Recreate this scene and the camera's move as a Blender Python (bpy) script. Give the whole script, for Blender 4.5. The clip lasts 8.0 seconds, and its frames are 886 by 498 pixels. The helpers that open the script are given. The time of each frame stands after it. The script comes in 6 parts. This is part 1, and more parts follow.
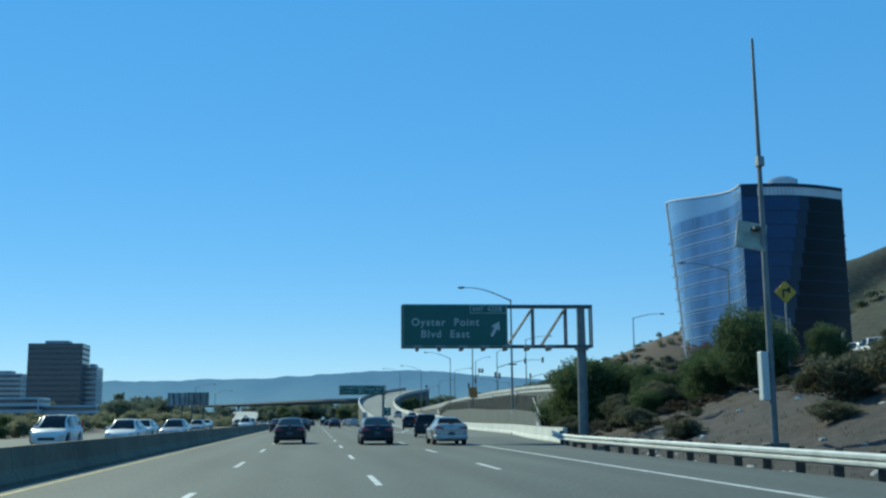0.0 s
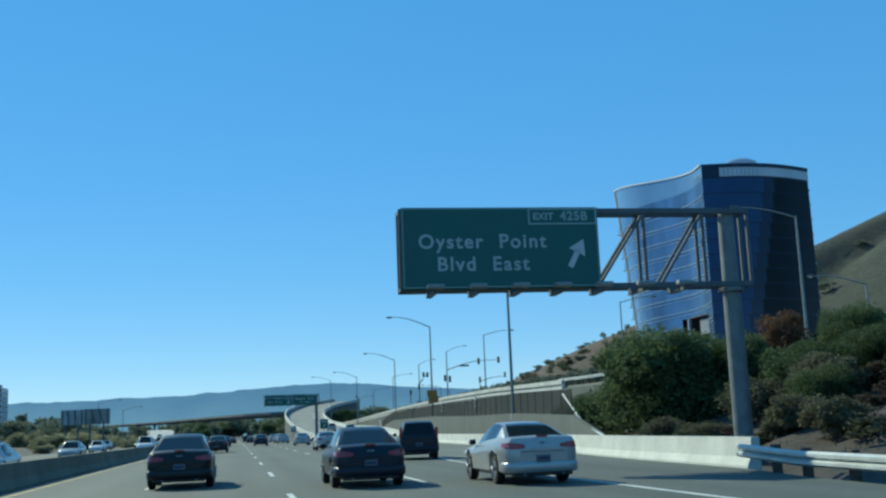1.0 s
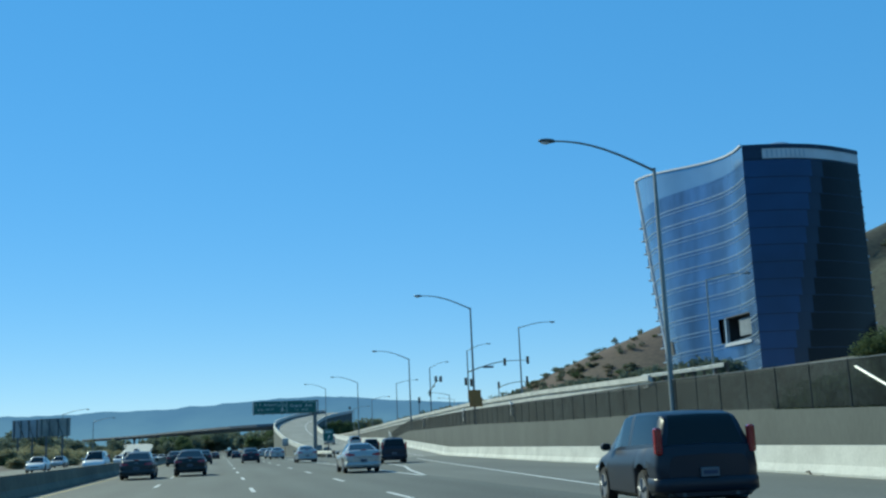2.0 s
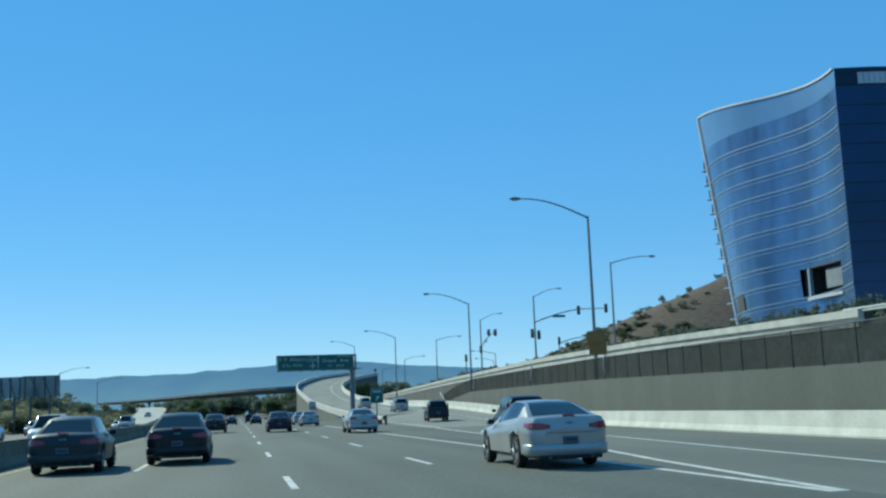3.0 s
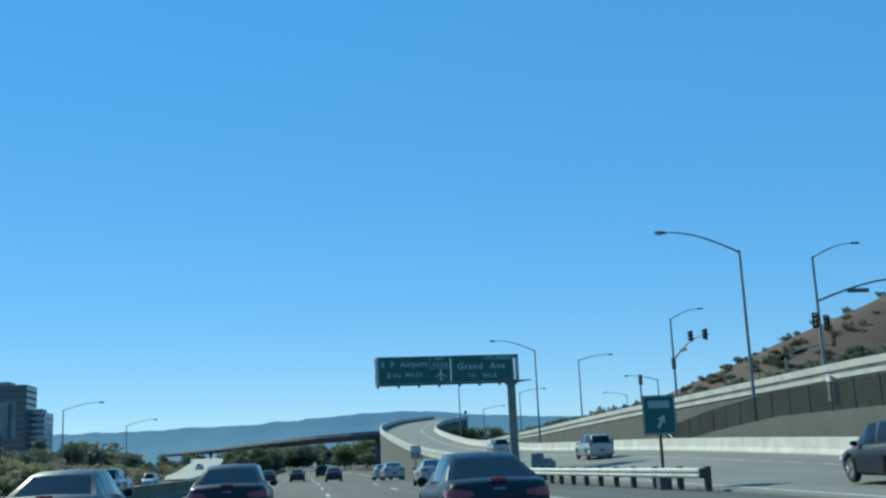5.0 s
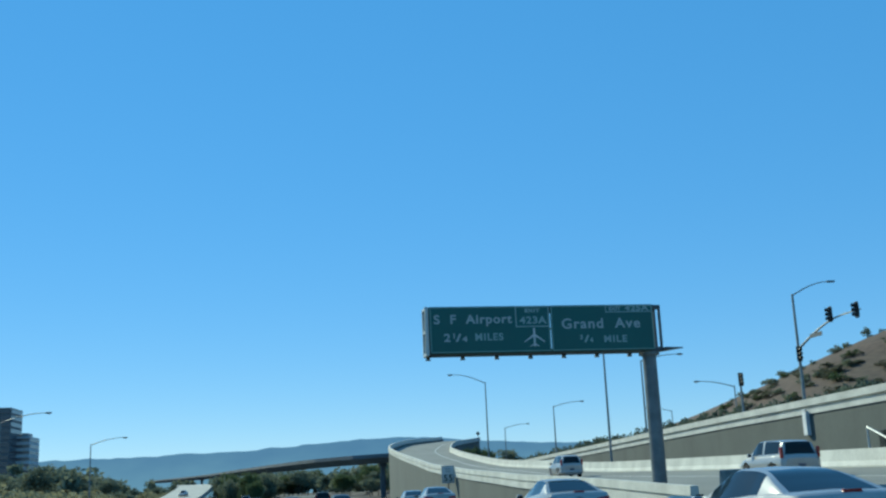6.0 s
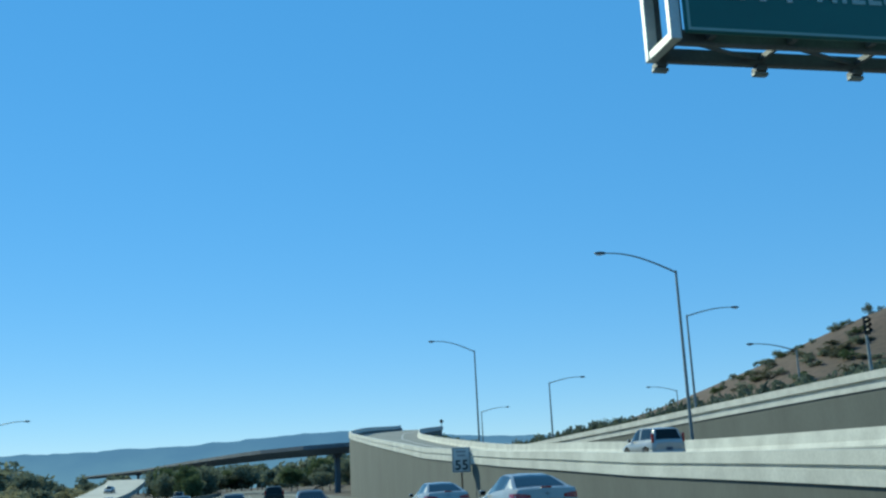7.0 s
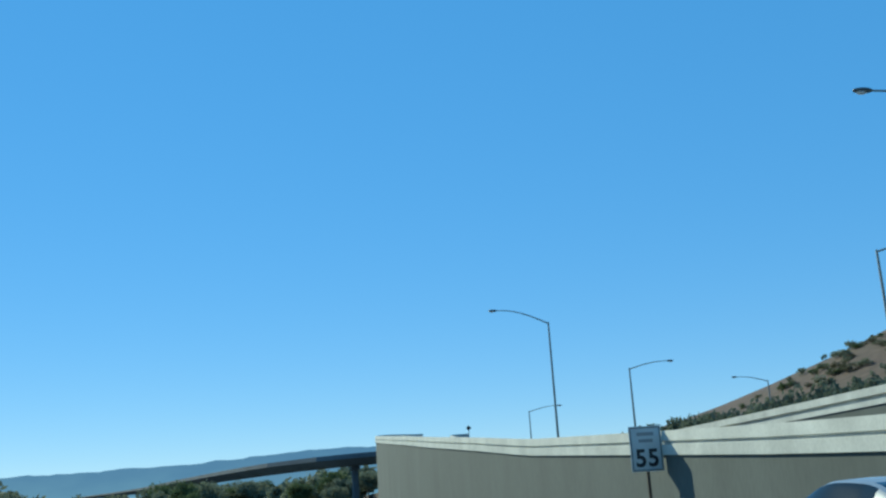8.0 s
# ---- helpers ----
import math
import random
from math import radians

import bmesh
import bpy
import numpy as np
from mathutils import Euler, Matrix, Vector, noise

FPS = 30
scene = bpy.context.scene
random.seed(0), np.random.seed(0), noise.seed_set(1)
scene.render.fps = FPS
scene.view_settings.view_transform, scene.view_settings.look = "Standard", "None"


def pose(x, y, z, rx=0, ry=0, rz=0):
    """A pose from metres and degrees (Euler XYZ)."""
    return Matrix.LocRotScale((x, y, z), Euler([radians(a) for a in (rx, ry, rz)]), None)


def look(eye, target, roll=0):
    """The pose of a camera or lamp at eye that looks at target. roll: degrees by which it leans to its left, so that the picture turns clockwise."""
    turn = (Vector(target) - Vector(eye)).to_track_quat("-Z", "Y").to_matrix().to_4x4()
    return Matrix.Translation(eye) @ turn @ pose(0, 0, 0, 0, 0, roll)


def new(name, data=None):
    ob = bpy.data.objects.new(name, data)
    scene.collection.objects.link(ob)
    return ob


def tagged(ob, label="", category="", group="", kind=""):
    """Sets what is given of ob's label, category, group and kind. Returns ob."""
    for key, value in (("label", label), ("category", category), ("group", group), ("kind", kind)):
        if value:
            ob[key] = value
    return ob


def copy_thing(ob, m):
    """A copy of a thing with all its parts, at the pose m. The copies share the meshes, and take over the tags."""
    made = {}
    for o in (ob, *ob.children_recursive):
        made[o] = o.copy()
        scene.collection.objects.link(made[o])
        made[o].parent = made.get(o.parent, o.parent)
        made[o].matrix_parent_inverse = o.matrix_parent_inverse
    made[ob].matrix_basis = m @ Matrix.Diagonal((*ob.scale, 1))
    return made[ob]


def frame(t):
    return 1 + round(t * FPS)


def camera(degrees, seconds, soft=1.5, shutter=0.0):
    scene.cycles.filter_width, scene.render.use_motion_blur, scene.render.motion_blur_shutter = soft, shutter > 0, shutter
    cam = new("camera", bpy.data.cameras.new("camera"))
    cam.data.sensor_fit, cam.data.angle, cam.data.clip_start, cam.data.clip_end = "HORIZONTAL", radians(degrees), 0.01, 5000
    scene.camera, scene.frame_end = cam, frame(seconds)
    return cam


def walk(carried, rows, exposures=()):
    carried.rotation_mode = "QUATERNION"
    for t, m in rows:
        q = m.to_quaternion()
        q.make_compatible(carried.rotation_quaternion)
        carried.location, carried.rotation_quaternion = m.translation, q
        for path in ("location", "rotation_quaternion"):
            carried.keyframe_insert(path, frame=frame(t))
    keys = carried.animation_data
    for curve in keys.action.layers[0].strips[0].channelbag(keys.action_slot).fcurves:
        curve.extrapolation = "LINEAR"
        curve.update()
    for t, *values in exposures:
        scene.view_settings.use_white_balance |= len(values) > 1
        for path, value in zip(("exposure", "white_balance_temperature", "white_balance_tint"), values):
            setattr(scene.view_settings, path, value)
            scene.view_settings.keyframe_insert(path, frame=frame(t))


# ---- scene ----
cam = camera(46.01, 8.0, soft=2.4)
# seconds, x, y, z, yaw, pitch, roll
ROWS = [
    (0.0, 0.00, 0.00, 1.35, -6.98, 9.22, 0.48),
    (0.5, 0.09, 15.19, 1.35, -9.24, 9.14, 1.57),
    (1.0, 0.16, 30.33, 1.35, -11.09, 9.73, 2.25),
    (1.2, 0.19, 36.38, 1.35, -11.33, 11.26, 2.28),
    (2.3, 0.30, 69.55, 1.35, -12.27, 9.16, 2.06),
    (2.5, 0.31, 75.56, 1.35, -12.69, 7.87, 1.38),
    (3.0, 0.34, 90.56, 1.35, -11.06, 8.61, 2.09),
    (3.5, 0.35, 105.52, 1.35, -10.38, 9.72, 1.53),
    (4.0, 0.35, 120.45, 1.35, -8.65, 10.28, 3.21),
    (4.5, 0.34, 135.34, 1.35, -8.24, 10.75, 2.88),
    (4.7, 0.33, 141.28, 1.35, -7.28, 10.91, 2.32),
    (5.8, 0.24, 173.88, 1.35, -8.14, 13.09, 2.79),
    (6.0, 0.22, 179.79, 1.35, -7.61, 12.84, 2.41),
    (6.5, 0.15, 194.53, 1.35, -9.36, 13.18, 3.69),
    (7.0, 0.08, 209.23, 1.35, -10.60, 12.39, 2.78),
    (7.5, -0.01, 223.90, 1.35, -10.98, 11.22, 1.78),
    (8.0, -0.12, 238.53, 1.35, -10.34, 13.19, 3.63),
]
EXPOSURE = 0.0
walk(cam, [(t, pose(x, y, z, 90 + pitch, roll, yaw)) for t, x, y, z, yaw, pitch, roll in ROWS],
     exposures=((0.0, EXPOSURE, 6450, -7), (8.0, EXPOSURE, 6450, -7)))

# ---- sky and sun ----
SUN_FROM = Vector((-0.75, 1.30, 1.0)).normalized()
world = bpy.data.worlds.new("world")
scene.world = world
world.use_nodes = True
wn, wl = world.node_tree.nodes, world.node_tree.links
wn.clear()
sky = wn.new("ShaderNodeTexSky")
sky.sky_type = 'NISHITA'
sky.sun_disc = False
sky.sun_elevation = math.asin(SUN_FROM.z)
sky.sun_rotation = math.atan2(SUN_FROM.x, SUN_FROM.y)
sky.altitude = 0.0
sky.air_density = 0.8
sky.dust_density = 0.0
sky.ozone_density = 4.0
wb = wn.new("ShaderNodeBackground")
wb.inputs["Strength"].default_value = 0.285
wo = wn.new("ShaderNodeOutputWorld")
deep = wn.new("ShaderNodeHueSaturation")
deep.inputs["Saturation"].default_value = 1.56
deep.inputs["Hue"].default_value = 0.506
even = wn.new("ShaderNodeGamma")
even.inputs["Gamma"].default_value = 0.6
wl.new(sky.outputs[0], even.inputs["Color"])
wl.new(even.outputs[0], deep.inputs["Color"])
clear = wn.new("ShaderNodeMix")      # clear, evenly blue autumn sky
clear.data_type = 'RGBA'
clear.inputs["Factor"].default_value = 0.45
clear.inputs["B"].default_value = (0.30, 1.34, 3.2, 1)
wl.new(deep.outputs[0], clear.inputs["A"])
wl.new(clear.outputs["Result"], wb.inputs["Color"])
wl.new(wb.outputs[0], wo.inputs["Surface"])

sun_data = bpy.data.lights.new("sun", 'SUN')
sun_data.energy = 4.6
sun_data.angle = radians(0.53)
sun_data.color = (1.0, 0.965, 0.80)
sun = new("sun", sun_data)
sun.matrix_basis = look(SUN_FROM * 300 + Vector((0, 150, 0)), (0, 150, 0))


# ---- materials ----
def material(name, color, rough=0.6, metal=0.0, grain=0.0, grain_scale=40.0, stain=0.0, stain_scale=0.6, bump=0.0,
             bump_scale=60.0, object_random=0.0, spec=0.5, stretch=(1, 1, 1), coat=0.0, stain_color=None, lanes=0.0):
    """Principled material with grain and stains in world size, and fine relief."""
    m = bpy.data.materials.new(name)
    m.use_nodes = True
    n, l = m.node_tree.nodes, m.node_tree.links
    b = n["Principled BSDF"]
    b.inputs["Roughness"].default_value = rough
    b.inputs["Metallic"].default_value = metal
    b.inputs["Specular IOR Level"].default_value = spec
    b.inputs["Coat Weight"].default_value = coat
    b.inputs["Coat Roughness"].default_value = 0.08
    geo = n.new("ShaderNodeNewGeometry")
    mp = n.new("ShaderNodeMapping")
    mp.inputs["Scale"].default_value = stretch
    l.new(geo.outputs["Position"], mp.inputs["Vector"])
    last = n.new("ShaderNodeRGB")
    last.outputs[0].default_value = (*[0.88 * c for c in color], 1)
    col = last.outputs[0]

    def noise_node(scale, detail):
        t = n.new("ShaderNodeTexNoise")
        t.inputs["Scale"].default_value = scale
        t.inputs["Detail"].default_value = detail
        l.new(mp.outputs[0], t.inputs["Vector"])
        return t.outputs["Fac"]

    def vary(col, fac, amount, dark=None):
        r = n.new("ShaderNodeMapRange")
        r.inputs["From Min"].default_value, r.inputs["From Max"].default_value = 0.3, 0.7
        r.inputs["To Min"].default_value, r.inputs["To Max"].default_value = 1 - amount, 1 + amount
        l.new(fac, r.inputs["Value"])
        if dark is not None:
            r.inputs["To Min"].default_value, r.inputs["To Max"].default_value = 0, amount
            x = n.new("ShaderNodeMix")
            x.data_type = 'RGBA'
            l.new(r.outputs[0], x.inputs["Factor"])
            l.new(col, x.inputs["A"])
            x.inputs["B"].default_value = (*dark, 1)
            return x.outputs["Result"]
        v = n.new("ShaderNodeVectorMath")
        v.operation = 'SCALE'
        l.new(col, v.inputs[0])
        l.new(r.outputs[0], v.inputs["Scale"])
        return v.outputs[0]

    if stain:
        col = vary(col, noise_node(stain_scale, 5), stain, stain_color)
    if grain:
        col = vary(col, noise_node(grain_scale, 3), grain)
    if lanes:
        # wheel paths and oil strips repeat from lane to lane
        sep = n.new("ShaderNodeSeparateXYZ")
        l.new(geo.outputs["Position"], sep.inputs[0])
        turn = n.new("ShaderNodeMath")
        turn.operation = 'MULTIPLY_ADD'
        turn.inputs[1].default_value = 2 * math.tau / 3.6
        turn.inputs[2].default_value = -1.36 * 2 * math.tau / 3.6
        l.new(sep.outputs["X"], turn.inputs[0])
        wave = n.new("ShaderNodeMath")
        wave.operation = 'COSINE'
        l.new(turn.outputs[0], wave.inputs[0])
        half = n.new("ShaderNodeMapRange")
        half.inputs["From Min"].default_value, half.inputs["From Max"].default_value = -1, 1
        half.inputs["To Min"].default_value, half.inputs["To Max"].default_value = 0.3, 0.7
        l.new(wave.outputs[0], half.inputs["Value"])
        col = vary(col, half.outputs[0], lanes)
    if object_random:
        oi = n.new("ShaderNodeObjectInfo")
        col = vary(col, oi.outputs["Random"], object_random)
    l.new(col, b.inputs["Base Color"])
    if bump:
        bp = n.new("ShaderNodeBump")
        bp.inputs["Strength"].default_value = bump
        bp.inputs["Distance"].default_value = 0.02
        l.new(noise_node(bump_scale, 4), bp.inputs["Height"])
        l.new(bp.outputs[0], b.inputs["Normal"])
    return m


def leaf_material(name, dark, light, scale=0.5):
    """Leaves that vary from clump to clump and from leaf to leaf, and let some light through."""
    m = bpy.data.materials.new(name)
    m.use_nodes = True
    n, l = m.node_tree.nodes, m.node_tree.links
    b = n["Principled BSDF"]
    b.inputs["Roughness"].default_value = 0.85
    b.inputs["Specular IOR Level"].default_value = 0.12
    geo = n.new("ShaderNodeNewGeometry")
    t = n.new("ShaderNodeTexNoise")
    t.inputs["Scale"].default_value = scale
    t.inputs["Detail"].default_value = 3
    l.new(geo.outputs["Position"], t.inputs["Vector"])
    a = n.new("ShaderNodeMath")
    a.operation = 'ADD'
    l.new(t.outputs["Fac"], a.inputs[0])
    s = n.new("ShaderNodeMapRange")
    s.inputs["To Min"].default_value, s.inputs["To Max"].default_value = -0.18, 0.18
    l.new(geo.outputs["Random Per Island"], s.inputs["Value"])
    l.new(s.outputs[0], a.inputs[1])
    r = n.new("ShaderNodeMapRange")
    r.inputs["From Min"].default_value, r.inputs["From Max"].default_value = 0.2, 0.8
    l.new(a.outputs[0], r.inputs["Value"])
    x = n.new("ShaderNodeMix")
    x.data_type = 'RGBA'
    x.inputs["A"].default_value = (*dark, 1)
    x.inputs["B"].default_value = (*light, 1)
    l.new(r.outputs[0], x.inputs["Factor"])
    l.new(x.outputs["Result"], b.inputs["Base Color"])
    tr = n.new("ShaderNodeBsdfTranslucent")
    l.new(x.outputs["Result"], tr.inputs["Color"])
    ms = n.new("ShaderNodeMixShader")
    ms.inputs[0].default_value = 0.35
    l.new(b.outputs[0], ms.inputs[1])
    l.new(tr.outputs[0], ms.inputs[2])
    l.new(ms.outputs[0], n["Material Output"].inputs["Surface"])
    return m


def glowing(name, color, strength):
    m = bpy.data.materials.new(name)
    m.use_nodes = True
    b = m.node_tree.nodes["Principled BSDF"]
    b.inputs["Base Color"].default_value = (*color, 1)
    b.inputs["Emission Color"].default_value = (*color, 1)
    b.inputs["Emission Strength"].default_value = strength
    return m


ASPHALT = material("asphalt", (0.086, 0.098, 0.084), 0.85, grain=0.25, grain_scale=25, stain=0.22, stain_scale=0.35, bump=0.3, bump_scale=90, stretch=(1, 0.12, 1), lanes=0.07)
RAMP_BRIGHT = material("far_ramp_pavement", (0.40, 0.40, 0.36), 0.85, grain=0.1, grain_scale=5, stain=0.15, stain_scale=0.2)
EXIT_PAVEMENT = material("exit_pavement", (0.134, 0.140, 0.118), 0.85, grain=0.15, grain_scale=20, stain=0.2, stain_scale=0.3, bump=0.25, stretch=(1, 0.2, 1))
RAMP_CONCRETE = material("ramp_pavement", (0.22, 0.222, 0.195), 0.85, grain=0.12, grain_scale=18, stain=0.15, stain_scale=0.3, bump=0.2, stretch=(1, 0.3, 1))
PAINT_WHITE = material("road_paint_white", (0.62, 0.62, 0.58), 0.7, grain=0.25, grain_scale=14, stain=0.25, stain_scale=2.0)
PAINT_YELLOW = material("road_paint_yellow", (0.42, 0.32, 0.11), 0.7, grain=0.25, grain_scale=14, stain=0.25, stain_scale=2.0)
CONCRETE_WHITE = material("concrete_pale", (0.62, 0.61, 0.55), 0.8, grain=0.08, grain_scale=12, stain=0.16, stain_scale=0.7, bump=0.15, bump_scale=30)
CONCRETE_GREY = material("concrete_grey", (0.112, 0.124, 0.112), 0.85, grain=0.08, grain_scale=9, stain=0.12, stain_scale=0.4, bump=0.25, bump_scale=20, stretch=(1, 1, 0.35))
CONCRETE_DARK = material("concrete_dark", (0.138, 0.128, 0.088), 0.85, grain=0.15, grain_scale=8, stain=0.3, stain_scale=0.5, bump=0.2, stretch=(1, 0.6, 0.4))
STEEL = material("galvanised_steel", (0.27, 0.29, 0.285), 0.55, 0.4, grain=0.08, grain_scale=30, stain=0.12, stain_scale=3)
FENCE_POST = material("fence_post_paint", (0.045, 0.050, 0.050), 0.8, spec=0.2, stain=0.15, stain_scale=2)
# overpass concrete with bluish distance haze mixed into its colour
HAZED_CONCRETE = material("haze_tinted_concrete", (0.128, 0.15, 0.167), 0.9, grain=0.1, grain_scale=2, stain=0.2, stain_scale=0.1)
GANTRY_STEEL = material("gantry_steel", (0.19, 0.205, 0.205), 0.55, 0.35, grain=0.1, grain_scale=25, stain=0.2, stain_scale=2.5)
STEEL_DARK = material("weathered_steel", (0.115, 0.13, 0.138), 0.6, 0.3, grain=0.1, grain_scale=30, stain=0.15, stain_scale=3)
RAIL_STEEL = material("guardrail_steel", (0.60, 0.61, 0.58), 0.5, 0.35, grain=0.06, grain_scale=20, stain=0.15, stain_scale=1.5)
TIMBER = material("timber_post", (0.10, 0.075, 0.055), 0.85, grain=0.25, grain_scale=30, stain=0.2, stain_scale=3)
SIGN_GREEN = material("sign_green", (0.006, 0.108, 0.092), 0.45, stain=0.06, stain_scale=0.8, grain=0.03, grain_scale=8)
SIGN_WHITE = material("sign_white", (0.60, 0.62, 0.60), 0.5, stain=0.05, stain_scale=2)
SIGN_LETTER = material("sign_letters", (0.42, 0.47, 0.46), 0.5, stain=0.1, stain_scale=4)
SIGN_BLACK = material("sign_black", (0.02, 0.02, 0.02), 0.5)
SIGN_ORANGE = material("sign_orange", (0.46, 0.19, 0.04), 0.5, stain=0.08, stain_scale=2)
SIGNAL_BLACK = material("signal_black", (0.018, 0.02, 0.018), 0.5, stain=0.1)
EARTH_SCRUB = material("scrubby_hillside", (0.034, 0.034, 0.024), 0.95, grain=0.4, grain_scale=0.5, stain=0.8, stain_scale=0.05, bump=0.8, bump_scale=1.2, stain_color=(0.045, 0.055, 0.032))
EARTH_RED = material("red_brown_hillside", (0.115, 0.074, 0.053), 0.95, grain=0.25, grain_scale=0.6, stain=0.5, stain_scale=0.035, bump=0.6, bump_scale=1.5, stain_color=(0.085, 0.068, 0.038))
EARTH = material("dry_earth", (0.060, 0.045, 0.037), 0.95, grain=0.45, grain_scale=5, stain=0.8, stain_scale=0.5, bump=1.0, bump_scale=4, stain_color=(0.034, 0.029, 0.022))
ROCK = material("pale_rock", (0.50, 0.47, 0.42), 0.9, grain=0.2, grain_scale=12, stain=0.2, stain_scale=2, bump=0.4)
LEAF_DARK = leaf_material("shrub_leaves", (0.072, 0.098, 0.048), (0.14, 0.185, 0.078))
LEAF_DRY = leaf_material("dry_shrub_leaves", (0.23, 0.22, 0.12), (0.40, 0.37, 0.22), 0.25)
LEAF_SLOPE = leaf_material("slope_shrub_leaves", (0.095, 0.098, 0.06), (0.19, 0.18, 0.115), 0.3)
# LEAF_FAR and LEAF_HAZE have distance haze mixed into their leaf colours
LEAF_FAR = leaf_material("hazed_tree_leaves", (0.14, 0.165, 0.115), (0.25, 0.27, 0.18), 0.2)
LEAF_HAZE = leaf_material("hazed_hedge_leaves", (0.095, 0.12, 0.09), (0.165, 0.19, 0.135), 0.15)
LEAF_STRAW = leaf_material("dead_brush_leaves", (0.060, 0.048, 0.036), (0.125, 0.100, 0.074), 0.2)
LEAF_OLIVE = leaf_material("olive_weed_leaves", (0.045, 0.050, 0.030), (0.100, 0.102, 0.062), 0.25)
BARK = material("bark", (0.09, 0.07, 0.05), 0.9, grain=0.3, grain_scale=20)
TYRE = material("tyre_rubber", (0.015, 0.015, 0.016), 0.8, grain=0.1)
RIM = material("alloy_rim", (0.26, 0.26, 0.27), 0.6, 0.2, stain=0.1, stain_scale=4)
CAR_GLASS = material("car_glass", (0.012, 0.015, 0.016), 0.12, spec=0.24)
TRIM_BLACK = material("black_trim", (0.02, 0.02, 0.02), 0.55, grain=0.05)
TAIL_RED = material("tail_lens", (0.34, 0.012, 0.012), 0.2, coat=0.6)
HEAD_LENS = material("head_lens", (0.75, 0.78, 0.8), 0.1, coat=0.8)
PLATE = material("number_plate", (0.12, 0.135, 0.16), 0.5)
PLATE_BAR = material("plate_bar", (0.03, 0.04, 0.09), 0.5)


# ---- building helpers ----
def part(name, bm, mat, parent=None, label="", smooth=False):
    """One mesh object, under a thing or a part when parent is given."""
    me = bpy.data.meshes.new(name)
    if smooth:
        for f in bm.faces:
            f.smooth = True
    bm.to_mesh(me)
    bm.free()
    for x in (mat if isinstance(mat, (list, tuple)) else (mat,)):
        me.materials.append(x)
    ob = new(name, me)
    if parent is not None:
        ob.parent = parent
    return tagged(ob, label)


def mesh_part(name, verts, faces, mat, parent=None, label="", smooth=False):
    me = bpy.data.meshes.new(name)
    me.from_pydata(verts, [], faces)
    if smooth:
        me.shade_smooth()
    for x in (mat if isinstance(mat, (list, tuple)) else (mat,)):
        me.materials.append(x)
    ob = new(name, me)
    if parent is not None:
        ob.parent = parent
    return tagged(ob, label)


def thing(name, m, label, category, group="", kind=""):
    ob = new(name)
    ob.matrix_basis = m
    return tagged(ob, label, category, group, kind)


def box(bm, x0, x1, y0, y1, z0, z1, bevel=0.0, m=None):
    r = bmesh.ops.create_cube(bm, size=1)
    mm = Matrix.Translation(((x0 + x1) / 2, (y0 + y1) / 2, (z0 + z1) / 2)) @ Matrix.Diagonal((x1 - x0, y1 - y0, z1 - z0, 1))
    if m is not None:
        mm = m @ mm
    bmesh.ops.transform(bm, matrix=mm, verts=r["verts"])
    if bevel:
        ed = list({e for v in r["verts"] for e in v.link_edges})
        bmesh.ops.bevel(bm, geom=ed, offset=bevel, segments=1, affect='EDGES')
    return bm


def boxed(*a, **k):
    return box(bmesh.new(), *a, **k)


def rod(bm, a, b, r0, r1=None, n=10, caps=True):
    """A tapered round bar from a to b."""
    a, b = Vector(a), Vector(b)
    r1 = r0 if r1 is None else r1
    q = (b - a).to_track_quat('Z', 'Y').to_matrix().to_4x4()
    r = bmesh.ops.create_cone(bm, cap_ends=caps, segments=n, radius1=r0, radius2=r1, depth=(b - a).length)
    bmesh.ops.transform(bm, matrix=Matrix.Translation((a + b) / 2) @ q, verts=r["verts"])
    return bm


def tube(bm, pts, radii, n=8):
    """A smooth pipe along points, with a radius at each."""
    pts = [Vector(p) for p in pts]
    rings = []
    for i, p in enumerate(pts):
        d = (pts[min(i + 1, len(pts) - 1)] - pts[max(i - 1, 0)]).normalized()
        q = d.to_track_quat('Z', 'Y')
        rings.append([bm.verts.new(p + q @ Vector((math.cos(k * math.tau / n) * radii[i], math.sin(k * math.tau / n) * radii[i], 0))) for k in range(n)])
    for r, s in zip(rings, rings[1:]):
        for k in range(n):
            bm.faces.new((r[k], r[(k + 1) % n], s[(k + 1) % n], s[k]))
    bm.faces.new(rings[0][::-1])
    bm.faces.new(rings[-1])
    return bm


def lerp_table(table, y):
    """Value at y from rows (y, value, ...), straight between rows."""
    ys = [r[0] for r in table]
    return [float(np.interp(y, ys, [r[k] for r in table])) for k in range(1, len(table[0]))]


def smooth(a, b, x):
    t = min(max((x - a) / (b - a), 0), 1)
    return t * t * (3 - 2 * t)


def spline(points, step):
    """Catmull-Rom through points of any dimension, about every step metres of the first three."""
    p = [np.array(q, float) for q in points]
    p = [2 * p[0] - p[1], *p, 2 * p[-1] - p[-2]]
    out = []
    for i in range(1, len(p) - 2):
        n = max(1, int(np.linalg.norm((p[i + 1] - p[i])[:2]) / step))
        for k in range(n):
            t = k / n
            out.append(0.5 * (2 * p[i] + (p[i + 1] - p[i - 1]) * t + (2 * p[i - 1] - 5 * p[i] + 4 * p[i + 1] - p[i + 2]) * t * t
                              + (3 * p[i] - p[i - 1] - 3 * p[i + 1] + p[i + 2]) * t ** 3))
    out.append(p[-2])
    return out


